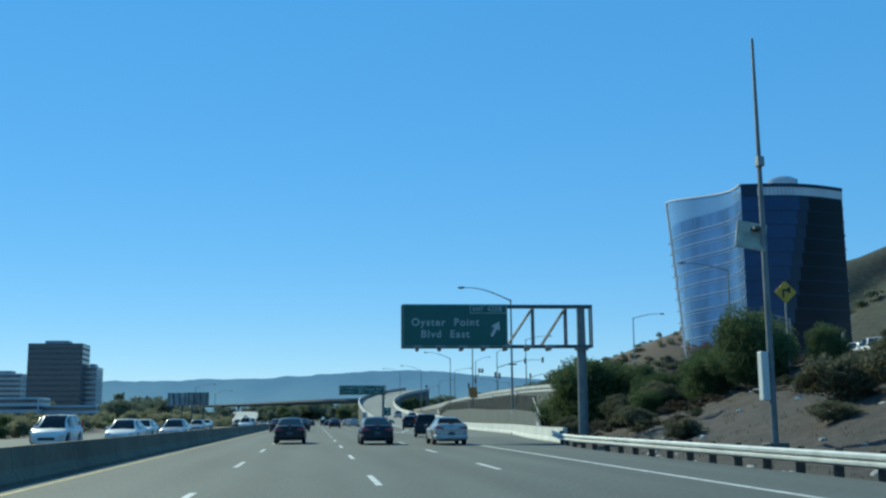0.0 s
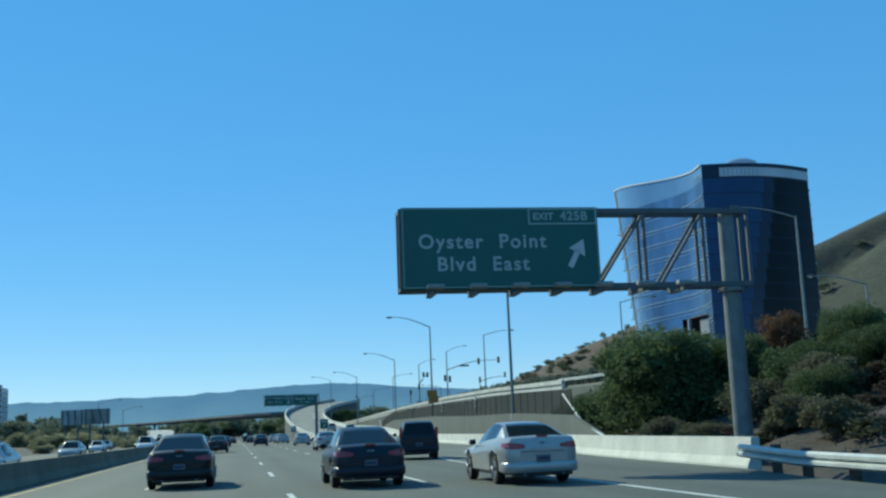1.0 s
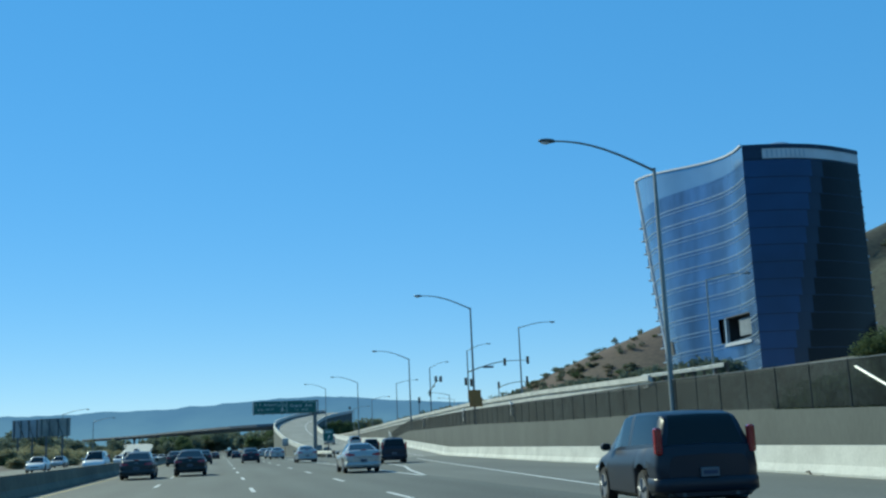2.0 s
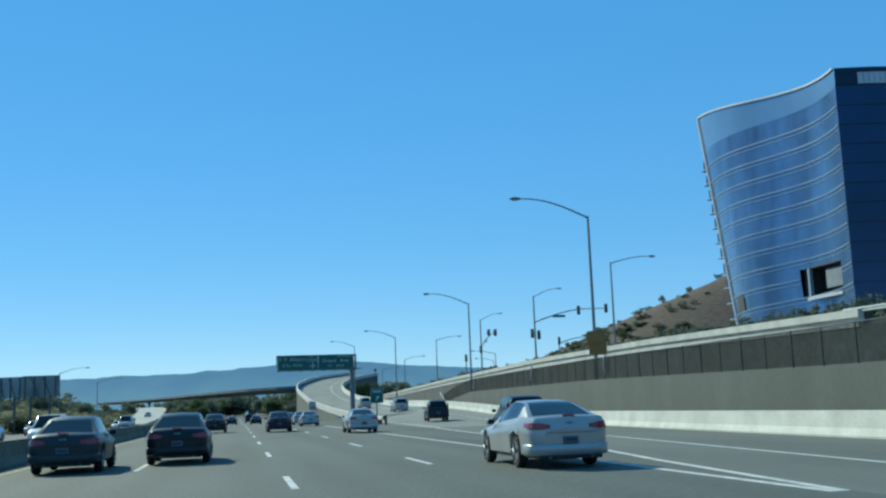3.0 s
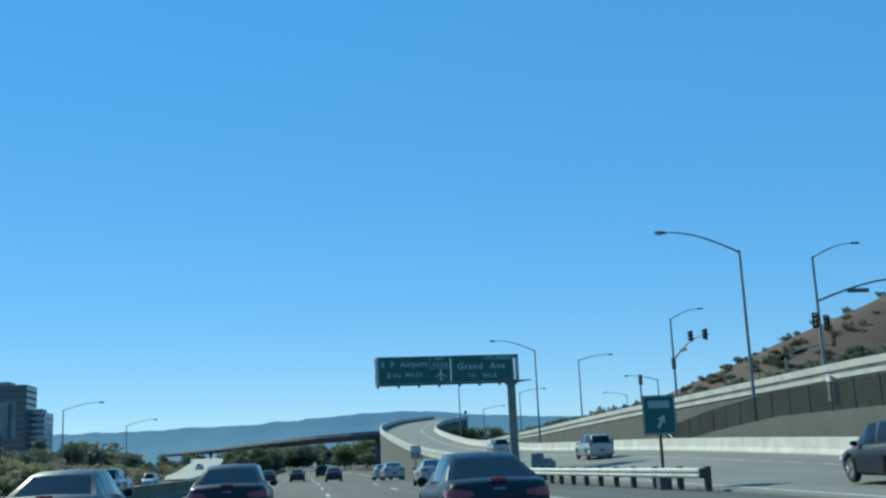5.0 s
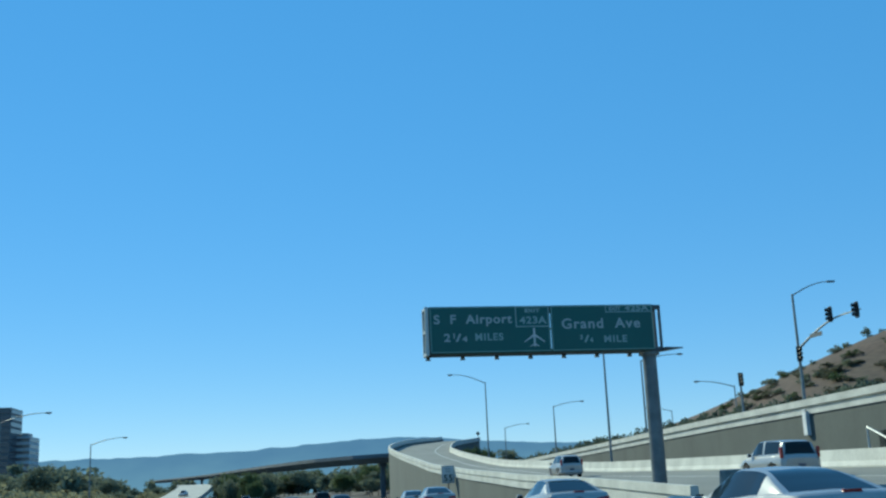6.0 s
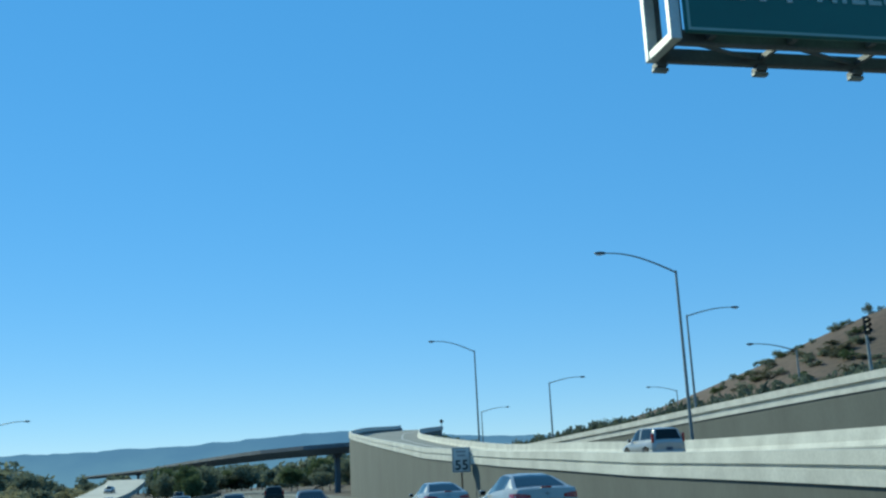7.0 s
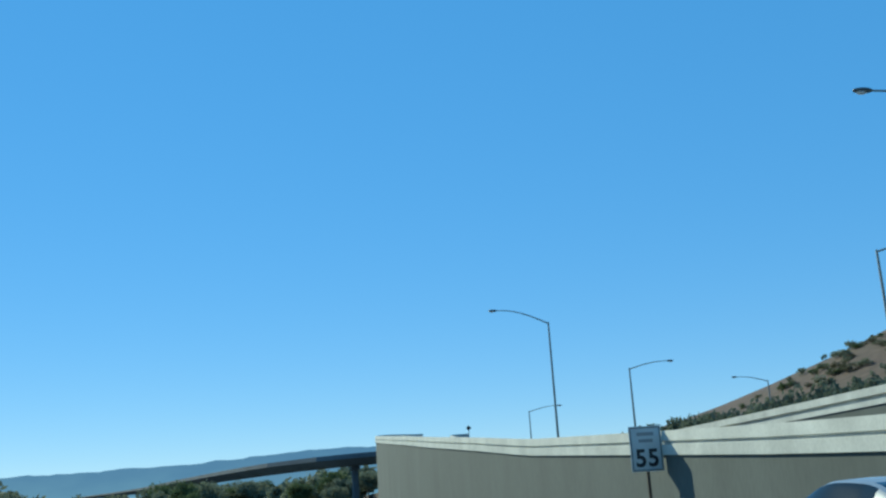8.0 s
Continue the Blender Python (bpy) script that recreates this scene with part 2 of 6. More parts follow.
def sweep(path, section, close=True):
    """Vertices and faces of a section (offsets to the right of the way, heights) carried along a path of (x, y, z)."""
    path = [Vector(p) for p in path]
    verts, faces, n = [], [], len(section)
    for i, p in enumerate(path):
        d = path[min(i + 1, len(path) - 1)] - path[max(i - 1, 0)]
        r = Vector((d.y, -d.x, 0)).normalized()
        verts += [p + r * s + Vector((0, 0, h)) for s, h in section]
    for i in range(len(path) - 1):
        for k in range(n if close else n - 1):
            a, b = i * n + k, i * n + (k + 1) % n
            faces.append((a, b, b + n, a + n))
    if close:
        faces += [tuple(range(n))[::-1], tuple((len(path) - 1) * n + k for k in range(n))]
    return verts, faces


def road_z(y):
    """The carriageway's height: level, then a slight sag."""
    return -0.43 * smooth(225, 275, y)


# ---- ground and carriageways ----
RAMP = [(13.0, 160, 0.0, 21.4, 160, 0.0), (13.6, 180, 0.05, 22.9, 180, 0.45), (14.0, 200, 0.15, 24.0, 200, 0.95), (14.0, 222, 0.35, 24.8, 222, 1.4),
        (14.0, 245, 0.65, 25.1, 245, 1.7), (14.0, 268, 1.35, 25.3, 268, 2.05), (14.0, 284, 2.1, 25.3, 286, 2.7), (14.1, 311, 3.6, 25.3, 312, 3.6),
        (14.6, 340, 5.65, 25.8, 340, 5.3), (16.1, 366, 7.2, 27.3, 365, 6.85), (18.8, 391.5, 8.75, 29.9, 390, 8.4), (27.1, 439.5, 11.6, 38.1, 437, 11.3),
        (39.9, 488.5, 14.2, 50.6, 485, 14.0), (43.4, 500, 14.9, 54.2, 497, 14.7)]
RIGHT_EDGE = [(-60, 11.5), (40, 11.5), (50, 12.0), (56, 13.2), (70, 14.3), (91, 16.9), (105, 17.6), (114, 18.0), (128, 18.9), (143, 20.1), (160, 21.4)]
UPPER = [(-80, 5.4), (60, 5.4), (110, 5.4), (140, 5.5), (182, 6.1), (218, 6.2), (250, 5.85), (270, 5.68), (290, 5.4), (312, 5.03), (343, 4.6), (372, 4.2), (470, 3.6)]
LOWER = [(74.5, 15.9, 0.7), (86, 18.2, 1.78), (103, 19.5, 2.15), (125, 21.0, 2.3), (157, 23.5, 2.75), (185, 25.0, 2.85), (205, 25.9, 2.9), (216, 26.4, 2.4), (226, 26.8, 1.6)]
UPPER_X = 38.0


def ground_z(x, y):
    """Height of the land beside and beyond the roads."""
    flat = -0.30 + road_z(y)
    upper = (lerp_table(UPPER, y)[0] - 0.25) * (1 - smooth(470, 800, y))
    toe = lerp_table(RIGHT_EDGE, y)[0] + 1.2 if y < 160 else 23.0
    z = flat
    if x > 10:
        cut = flat + (upper - flat) * smooth(toe, 36, x) ** 0.8          # bare slope up to the upper road
        lx = float(np.interp(y, [q[0] for q in LOWER], [q[1] for q in LOWER])) + 0.2
        bench = flat + (1.9 - flat) * smooth(lx, lx + 2.5, x)                # bench behind the lower wall
        low = flat + (0.6 - flat) * smooth(max(lx, 26.0), 31, x)
        z = cut + (bench - cut) * smooth(92, 112, y)
        z = z + (low - z) * smooth(175, 205, y)
        if x >= UPPER_X - 0.1:
            z = upper
        rise = min(0.40 * (x - 97), 95) * smooth(350, 425, y) * (1 - smooth(425, 545, y)) if x > 97 else 0.0
        rise = max(rise, 69 * math.exp(-((x - 300) / 90) ** 2 - ((y - 390) / 140) ** 2))
        z += rise + (6.0 * smooth(52, 120, x) + 4.8 * smooth(52, 97, x) * smooth(312, 400, y)) * (1 - smooth(600, 900, y))
        z += (noise.noise((x * 0.02, y * 0.02, 0)) * 0.07 + noise.noise((x * 0.09, y * 0.09, 4)) * 0.03) * min(max(rise - 2, 0), 40)
    if x < -24:
        z += 1.2 * smooth(-24, -40, x)
    z += 0.10 * noise.noise((x * 0.4, y * 0.4, 3)) * smooth(14, 18, abs(x))
    if 13.5 < x < 36.5 and y < 110:
        z += (0.24 * noise.noise((x * 0.8, y * 0.6, 8)) + 0.12 * noise.noise((x * 2.1, y * 1.7, 2))) * smooth(13.5, 15.5, x) * smooth(36.5, 34.5, x)
    return z


def axis(*runs):
    out = []
    for a, b, s in runs:
        out += list(np.arange(a, b, s))
    return out + [runs[-1][1]]


gx = axis((-4900, -900, 500), (-900, -200, 100), (-200, -40, 20), (-40, 12, 4), (12, 40, 0.5), (40, 60, 4), (60, 240, 5), (240, 400, 10), (400, 640, 15), (640, 900, 65), (900, 4900, 500))
gx += [UPPER_X - 0.12]
gx = sorted(gx)
gy = axis((-900, -60, 120), (-60, -20, 10), (-20, 20, 2), (20, 110, 0.7), (110, 120, 2), (120, 440, 5), (440, 960, 15), (960, 1600, 80), (1600, 4900, 550))
gv = [(x, y, ground_z(x, y)) for y in gy for x in gx]
gf = [(j * len(gx) + i, j * len(gx) + i + 1, (j + 1) * len(gx) + i + 1, (j + 1) * len(gx) + i) for j in range(len(gy) - 1) for i in range(len(gx) - 1)]
ground = tagged(mesh_part("ground", gv, gf, (EARTH, EARTH_RED, EARTH_SCRUB), smooth=True), "dry brown earth and grass slopes beside the freeway", "ground", kind="structure")

for poly in ground.data.polygons:
    if poly.center.x > 95 and poly.center.y > 372 and not (poly.center.x > 190 and poly.center.y < 430):
        poly.material_index = 1
    elif poly.center.x > 140 and poly.center.y > 150:
        poly.material_index = 2


def strip(name, rows, mat, label, cat="road", thick=0.25):
    """A slab of road from rows of left and right edge points."""
    v, f = [], []
    for l, r in rows:
        v += [l, r, (r[0], r[1], r[2] - thick), (l[0], l[1], l[2] - thick)]
    for i in range(len(rows) - 1):
        a = 4 * i
        f += [(a, a + 1, a + 5, a + 4), (a + 1, a + 2, a + 6, a + 5), (a + 2, a + 3, a + 7, a + 6), (a + 3, a, a + 4, a + 7)]
    return tagged(mesh_part(name, v, f, mat), label, cat, kind="structure")


rows = [((-6.4, y, road_z(y)), (lerp_table(RIGHT_EDGE, y)[0], y, road_z(y))) for y in np.arange(-60, 161, 4)]
rows += [((-6.4, y, road_z(y)), (min(13.0 + (y - 160) * 0.03, 14.0), y, road_z(y) - 0.005)) for y in [160.1, *np.arange(164, 900, 4)]]
road = strip("road", rows, ASPHALT, "worn grey asphalt freeway carriageway with four lanes")
rows = [((float(np.interp(y, [-60, 104, 113, 122, 132, 150, 160], [8.4, 8.7, 9.7, 11.0, 11.6, 12.7, 13.3])), y, 0.003), (lerp_table(RIGHT_EDGE, y)[0], y, 0.003)) for y in np.arange(76, 161, 4)]
strip("road_exit", rows, EXIT_PAVEMENT, "paler worn exit lane and shoulder beside the freeway lanes", thick=0.2)


def swerve(y):
    """How far the opposite carriageway has turned away to the side."""
    return 0.0016 * max(0.0, y - 390) ** 2


rows = [((-24.0 - swerve(y), y, road_z(y)), (-7.0 - swerve(y), y, road_z(y))) for y in np.arange(-60, 610, 8)]
strip("road_opposite", rows, ASPHALT, "grey asphalt carriageway of the opposite direction")
ramp_rows = spline(RAMP, 3.0)
rows = [(tuple(p[:3]), tuple(p[3:])) for p in ramp_rows]
road_ramp = strip("road_ramp", rows, RAMP_CONCRETE, "pale concrete exit ramp climbing and curving away")
rows = [((UPPER_X, y, lerp_table(UPPER, y)[0]), (UPPER_X + 12, y, lerp_table(UPPER, y)[0])) for y in np.arange(-80, 421, 5)]
strip("road_upper", rows, RAMP_CONCRETE, "raised frontage road behind a retaining wall")
on_ramp = spline([(-33, 385, -0.25, -25, 385, -0.25), (-33, 400, -0.1, -24.5, 400, -0.1), (-33.5, 440, 1.2, -24, 440, 1.2), (-35, 480, 3.0, -25, 480, 3.0), (-37, 520, 4.8, -27, 520, 4.8), (-41, 550, 5.6, -31, 550, 5.6)], 5)
strip("road_left_ramp", [(tuple(p[:3]), tuple(p[3:])) for p in on_ramp], RAMP_BRIGHT, "bright concrete ramp rising beyond the opposite carriageway", thick=1.2)

# road markings: dashes are pieces of the road
dash = None
for x, y0 in ((1.36, 7.3), (-2.23, 2.0), (4.93, -1.3)):
    for k in range(-4, 40):
        y = y0 + 14.63 * k
        if y > 225 and x > 4:
            continue
        if dash is None:
            dash = mesh_part("lane_dash", [(-0.07, 0, 0), (0.07, 0, 0), (0.07, 3.9, 0), (-0.07, 3.9, 0), (-0.07, 0, -0.02), (0.07, 0, -0.02), (0.07, 3.9, -0.02), (-0.07, 3.9, -0.02)],
                             [(0, 1, 2, 3), (0, 4, 5, 1), (1, 5, 6, 2), (2, 6, 7, 3), (3, 7, 4, 0)], PAINT_WHITE, road)
            ob = dash
        else:
            ob = new("lane_dash", dash.data)
            ob.parent = road
        ob.location = (x, y, road_z(y + 2) + 0.006)


def line(name, pts, width, mat, parent, label):
    v, f = sweep(pts, [(-width / 2, 0.006), (width / 2, 0.006), (width / 2, -0.02), (-width / 2, -0.02)])
    return mesh_part(name, v, f, mat, parent, label)


line("edge_line", [(-5.75, y, road_z(y)) for y in range(-60, 600, 8)], 0.12, PAINT_YELLOW, road, "yellow left edge line")
line("edge_line", [(8.3, y, 0) for y in range(-60, 66, 6)] + [(9.0, 74, 0), (10.2, 86, 0), (11.2, 96, 0), (12.4, 108, 0), (13.6, 120, 0), (15, 134, 0), (16.8, 150, 0)], 0.14, PAINT_WHITE, road, "white right edge line")
line("edge_line", [(8.45, y, 0) for y in range(104, 226, 6)] + [(9.3, 260, road_z(260)), (9.3, 400, -0.43), (9.3, 600, -0.43)], 0.16, PAINT_WHITE, road, "white edge line past the gore")
line("edge_line", [(8.6, 104, 0), (9.6, 113, 0), (10.9, 122, 0), (11.5, 132, 0), (12.6, 150, 0), (13.2, 159, 0)], 0.16, PAINT_WHITE, road, "white gore line")
line("edge_line", [(p[0] * 0.93 + p[3] * 0.07, p[1] * 0.93 + p[4] * 0.07, p[2] * 0.93 + p[5] * 0.07) for p in ramp_rows], 0.14, PAINT_WHITE, road_ramp, "white left edge line of the ramp")
line("edge_line", [(p[0] * 0.25 + p[3] * 0.75, p[1] * 0.25 + p[4] * 0.75, p[2] * 0.25 + p[5] * 0.75) for p in ramp_rows], 0.14, PAINT_WHITE, road_ramp, "white right edge line of the ramp")

# ---- barriers and walls ----
SAFETY = [(-0.30, 0), (-0.30, 0.08), (-0.15, 0.33), (-0.08, 0.82), (0.08, 0.82), (0.15, 0.33), (0.30, 0.08), (0.30, 0)]


def barrier(name, pts, section, mat, label):
    """A concrete barrier swept along a line."""
    v, f = sweep(pts, section)
    ob = mesh_part(name, v, f, mat)
    return tagged(ob, label, "barrier", kind="structure")


median = thing("median_barrier", pose(0, 0, 0), "dark weathered concrete median barrier beside the left lane", "barrier", kind="structure")
v, f = sweep([(0, 0, 0), (0, 6.07, 0)], SAFETY)
piece = None
for k in range(-8, 90):
    y = k * 6.1
    if piece is None:
        piece = mesh_part("barrier_segment", v, f, CONCRETE_DARK, median)
        ob = piece
    else:
        ob = new("barrier_segment", piece.data)
        ob.parent = median
    ob.location = (-6.7, y, road_z(y + 3) - 0.01)

edge = [(x + 0.25, y, 0.0) for y, x in RIGHT_EDGE if 56 <= y < 150] + [tuple(p[3:] + np.array((0.25, 0, 0))) for p in ramp_rows]
edge = spline(edge, 4)
RIGHT_SEC = [(-0.22, -0.3), (-0.22, 0.06), (-0.12, 0.28), (-0.07, 0.80), (0.16, 0.80), (0.16, -0.3)]
barrier("barrier_ramp_right", edge, RIGHT_SEC, CONCRETE_WHITE, "pale concrete safety barrier along the exit ramp")
PARAPET_TOP = [(216, 1.02), (224, 1.31), (234, 1.62), (245, 1.90), (256, 2.32), (264, 2.58), (272, 2.93), (290, 3.72), (302, 4.55), (320, 5.7), (340, 7.05)]


def parapet_top(p):
    """Top of the ramp's left parapet: level with the table at first, then a steady height over the deck."""
    return lerp_table(PARAPET_TOP, p[1])[0] if p[1] < 340 else p[2] + 1.35


left_edge = [(p[0] - 0.2, p[1], parapet_top(p)) for p in ramp_rows if p[1] > 214]
LEFT_SEC = [(-0.05, -0.82), (-0.17, -0.80), (-0.17, -0.45), (-0.04, -0.43), (-0.04, -0.36), (-0.15, -0.34), (-0.13, 0.0), (0.16, 0.0), (0.20, -0.7), (0.20, -1.5), (-0.05, -1.5)]
barrier("parapet_ramp_left", left_edge, LEFT_SEC, CONCRETE_WHITE, "pale concrete parapet with a shadow groove on the ramp")
v, f = [], []
wall_rows = [q for q in left_edge if q[0] < 45]
for i, (x, y, z) in enumerate(wall_rows):
    b = -0.8 if x < 20 else 0.5
    v += [(x - 0.09, y, b), (x - 0.09, y, z - 0.81), (x + 0.45, y - 0.1, z - 0.81), (x + 0.45, y - 0.1, b)]
    if i:
        a = 4 * i
        f += [(a - 4, a - 3, a + 1, a), (a - 3, a - 2, a + 2, a + 1), (a - 2, a - 1, a + 3, a + 2)]
tagged(mesh_part("wall_ramp", v, f, CONCRETE_GREY), "grey concrete retaining wall carrying the exit ramp", "wall", kind="structure")

v, f = [], []
for i, p in enumerate(q for q in ramp_rows if q[4] > 225):
    x, y, z = p[3:]
    v += [(x + 0.12, y - 0.02, -0.6), (x + 0.12, y - 0.02, z - 0.1)]
    if i:
        f.append((2 * i - 2, 2 * i, 2 * i + 1, 2 * i - 1))
tagged(mesh_part("wall_ramp_right", v, f, CONCRETE_GREY), "grey concrete retaining wall on the far side of the ramp", "wall", kind="structure")

v, f = [], []
for i, (y, x, z) in enumerate(LOWER):
    v += [(x, y, -0.6), (x, y, z), (x + 0.3, y, z), (x + 0.3, y, -0.6)]
    if i:
        a = 4 * i
        f += [(a - 4, a - 3, a + 1, a), (a - 3, a - 2, a + 2, a + 1), (a - 2, a - 1, a + 3, a + 2)]
f += [(0, 3, 2, 1), (4 * len(LOWER) - 4, 4 * len(LOWER) - 3, 4 * len(LOWER) - 2, 4 * len(LOWER) - 1)]
tagged(mesh_part("wall_lower", v, f, CONCRETE_GREY), "smooth grey concrete retaining wall behind the exit lane", "wall", kind="structure")

v, f = [], []
ys = list(np.arange(112, 412, 6))
for i, y in enumerate(ys):
    z = lerp_table(UPPER, y)[0]
    v += [(UPPER_X - 0.35, y, -0.5), (UPPER_X - 0.35, y, z - 0.26), (UPPER_X - 0.01, y, z - 0.26), (UPPER_X - 0.01, y, -0.5)]
    if i:
        a = 4 * i
        f += [(a - 4, a - 3, a + 1, a), (a - 3, a - 2, a + 2, a + 1)]
f += [(0, 3, 2, 1)]
tagged(mesh_part("wall_upper", v, f, CONCRETE_GREY), "tall grey concrete retaining wall under the frontage road", "wall", kind="structure")
pts = [(UPPER_X - 0.1, y, lerp_table(UPPER, y)[0]) for y in np.arange(148, 412, 4)]
UP_SEC = [(-0.34, -0.36), (-0.34, -0.02), (-0.06, 0.00), (-0.06, 0.23), (-0.36, 0.25), (-0.36, 0.74), (0.06, 0.74), (0.06, -0.24), (-0.1, -0.30)]
barrier("parapet_upper", pts, UP_SEC, CONCRETE_WHITE, "pale two-band concrete parapet along the frontage road")


# ---- road furniture ----
def words(text, size, x, z, y, mat, parent, name="lettering", align='LEFT', spacing=1.0, bold=0.012, end=None):
    """Raised letters facing the traffic (towards -y), as meshes; end stretches the line from x to there."""
    cu = bpy.data.curves.new(name, 'FONT')
    cu.body, cu.size, cu.extrude, cu.align_x, cu.space_character, cu.offset = text, size, 0.006, align, spacing, bold
    tmp = bpy.data.objects.new(name, cu)
    me = bpy.data.meshes.new_from_object(tmp)
    bpy.data.objects.remove(tmp)
    bpy.data.curves.remove(cu)
    src = bmesh.new()
    src.from_mesh(me)
    bpy.data.meshes.remove(me)
    if end is not None:
        lo, hi = min(v.co.x for v in src.verts), max(v.co.x for v in src.verts)
        for v in src.verts:
            v.co.x = (v.co.x - lo) * (end - x) / (hi - lo)
    left, pieces = set(src.verts), []
    while left:                       # one island of the outline after another
        todo, island = [left.pop()], []
        while todo:
            v = todo.pop()
            island.append(v)
            for e in v.link_edges:
                o = e.other_vert(v)
                if o in left:
                    left.discard(o)
                    todo.append(o)
        lo, hi = min(v.co.x for v in island), max(v.co.x for v in island)
        for p in pieces:              # dots and holes belong to the letter they stand over
            if lo < p[1] - 0.01 and hi > p[0] + 0.01:
                p[0], p[1] = min(lo, p[0]), max(hi, p[1])
                p[2].extend(island)
                break
        else:
            pieces.append([lo, hi, list(island)])
    for lo, hi, vs in pieces:
        bm, made = bmesh.new(), {}
        for v in vs:
            made[v] = bm.verts.new(v.co)
        for f in {f for v in vs for f in v.link_faces}:
            bm.faces.new([made[v] for v in f.verts])
        ob = part("letter", bm, mat, parent)
        ob.matrix_local = pose(x, y, z, 90, 0, 0)
    src.free()


def outline(bm, x0, x1, z0, z1, y, w):
    """A thin raised border on a panel that faces -y."""
    for a, b, c, d in ((x0, x1, z1 - w, z1), (x0, x1, z0, z0 + w), (x0, x0 + w, z0 + w, z1 - w), (x1 - w, x1, z0 + w, z1 - w)):
        box(bm, a, b, y - 0.008, y, c, d)
    return bm


def arrow(bm, x, z, y, s):
    """An up-and-right arrow."""
    m = Matrix.Translation((x, y, z)) @ Matrix.Rotation(radians(28), 4, 'Y')
    box(bm, -0.09 * s, 0.09 * s, -0.008, 0, -0.5 * s, 0.15 * s, m=m)
    v = [bm.verts.new(m @ Vector(p)) for p in ((-0.30 * s, -0.008, 0.05 * s), (0.30 * s, -0.008, 0.05 * s), (0, -0.008, 0.55 * s), (-0.30 * s, 0, 0.05 * s), (0.30 * s, 0, 0.05 * s), (0, 0, 0.55 * s))]
    bm.faces.new((v[0], v[1], v[2]))
    bm.faces.new((v[3], v[5], v[4]))
    for a, b in ((0, 1), (1, 2), (2, 0)):
        bm.faces.new((v[a], v[a + 3], v[b + 3], v[b]))
    return bm


def gantry(m, label, x0, post_x, reach, z0, z1, diagonals, panels, walkway, lights, depth=0.54):
    """A cantilever sign gantry: a post, two chords with lattice, sign panels on the front, lamps under them."""
    g = thing("sign_gantry", m, label, "sign gantry")
    bm = bmesh.new()
    rod(bm, (post_x, 0.25, -0.6), (post_x, 0.25, z0 - 0.22), 0.31, 0.28, 18)
    rod(bm, (post_x, 0.25, z0 - 0.22), (post_x, 0.25, z0 - 0.10), 0.42, 0.42, 18)
    rod(bm, (post_x, 0.25, z0 - 0.12), (post_x, 0.25, z1 + 0.05), 0.27, 0.24, 18)
    part("post", bm, GANTRY_STEEL, g, smooth=False)
    part("base_plate", boxed(post_x - 0.5, post_x + 0.5, -0.25, 0.75, -0.6, 0.12, 0.02), CONCRETE_GREY, g, "concrete footing")
    for y in (-0.02, depth - 0.02):
        for z in (z0, z1):
            part("chord", boxed(x0, reach, y - 0.06, y + 0.06, z - 0.09, z + 0.09, 0.015), STEEL_DARK, g)
    for a, b in diagonals:
        for y in (-0.02, depth - 0.02):
            bm = bmesh.new()
            rod(bm, (a, y, z0 + 0.08), (b, y, z1 - 0.08), 0.055, n=6)
            part("brace", bm, STEEL_DARK, g)
    for x in sorted({x0 + 0.05, reach - 0.05, *[b for a, b in diagonals]}):
        for z in (z0, z1):
            part("cross_tie", boxed(x - 0.04, x + 0.04, 0.04, depth - 0.08, z - 0.04, z + 0.04), STEEL_DARK, g)
        for y in (-0.02, depth - 0.02):
            part("upright", boxed(x - 0.05, x + 0.05, y - 0.04, y + 0.04, z0 + 0.09, z1 - 0.09), STEEL_DARK, g)
    for i, (a, b) in enumerate(panels):
        p = part("sign_panel", boxed(a, b, -0.30, -0.24, z0 - 0.05, z1 + 0.08, 0.02), SIGN_GREEN, g, "dark green sign sheet with pale lettering")
        part("border", outline(bmesh.new(), a + 0.03, b - 0.03, z0 - 0.02, z1 + 0.05, -0.30, 0.035), SIGN_GREEN_EDGE, p)
        for x in np.arange(a + 0.4, b, 1.1):
            part("mounting_rib", boxed(x - 0.04, x + 0.04, -0.24, -0.09, z0 - 0.05, z1 + 0.05), STEEL_DARK, p)
    if walkway:
        for y in (-1.15, -0.70):
            part("walkway_rail", boxed(x0, walkway, y - 0.05, y + 0.05, z0 - 0.22, z0 - 0.12, 0.01), STEEL_DARK, g)
        for x in np.arange(x0 + 0.1, walkway, 0.55):
            part("walkway_bar", boxed(x - 0.02, x + 0.02, -1.10, -0.75, z0 - 0.20, z0 - 0.15), STEEL_DARK, g)
    for x in lights:
        part("sign_light", boxed(x - 0.26, x + 0.26, -1.30, -1.02, z0 - 0.16, z0 - 0.02, 0.03), STEEL, g, "sign floodlight on an arm")
        part("light_arm", boxed(x - 0.05, x + 0.05, -1.08, 0.0, z0 - 0.30, z0 - 0.20), STEEL_DARK, g)
        part("bracket", boxed(x - 0.09, x + 0.09, -0.14, 0.16, z0 - 0.28, z0 - 0.08, 0.02), STEEL_DARK, g)
    return g


SIGN_GREEN_EDGE = material("sign_border_pale", (0.22, 0.36, 0.33), 0.5)
SIGN_FADED = material("sign_faded_letters", (0.30, 0.42, 0.40), 0.5, stain=0.1, stain_scale=3)

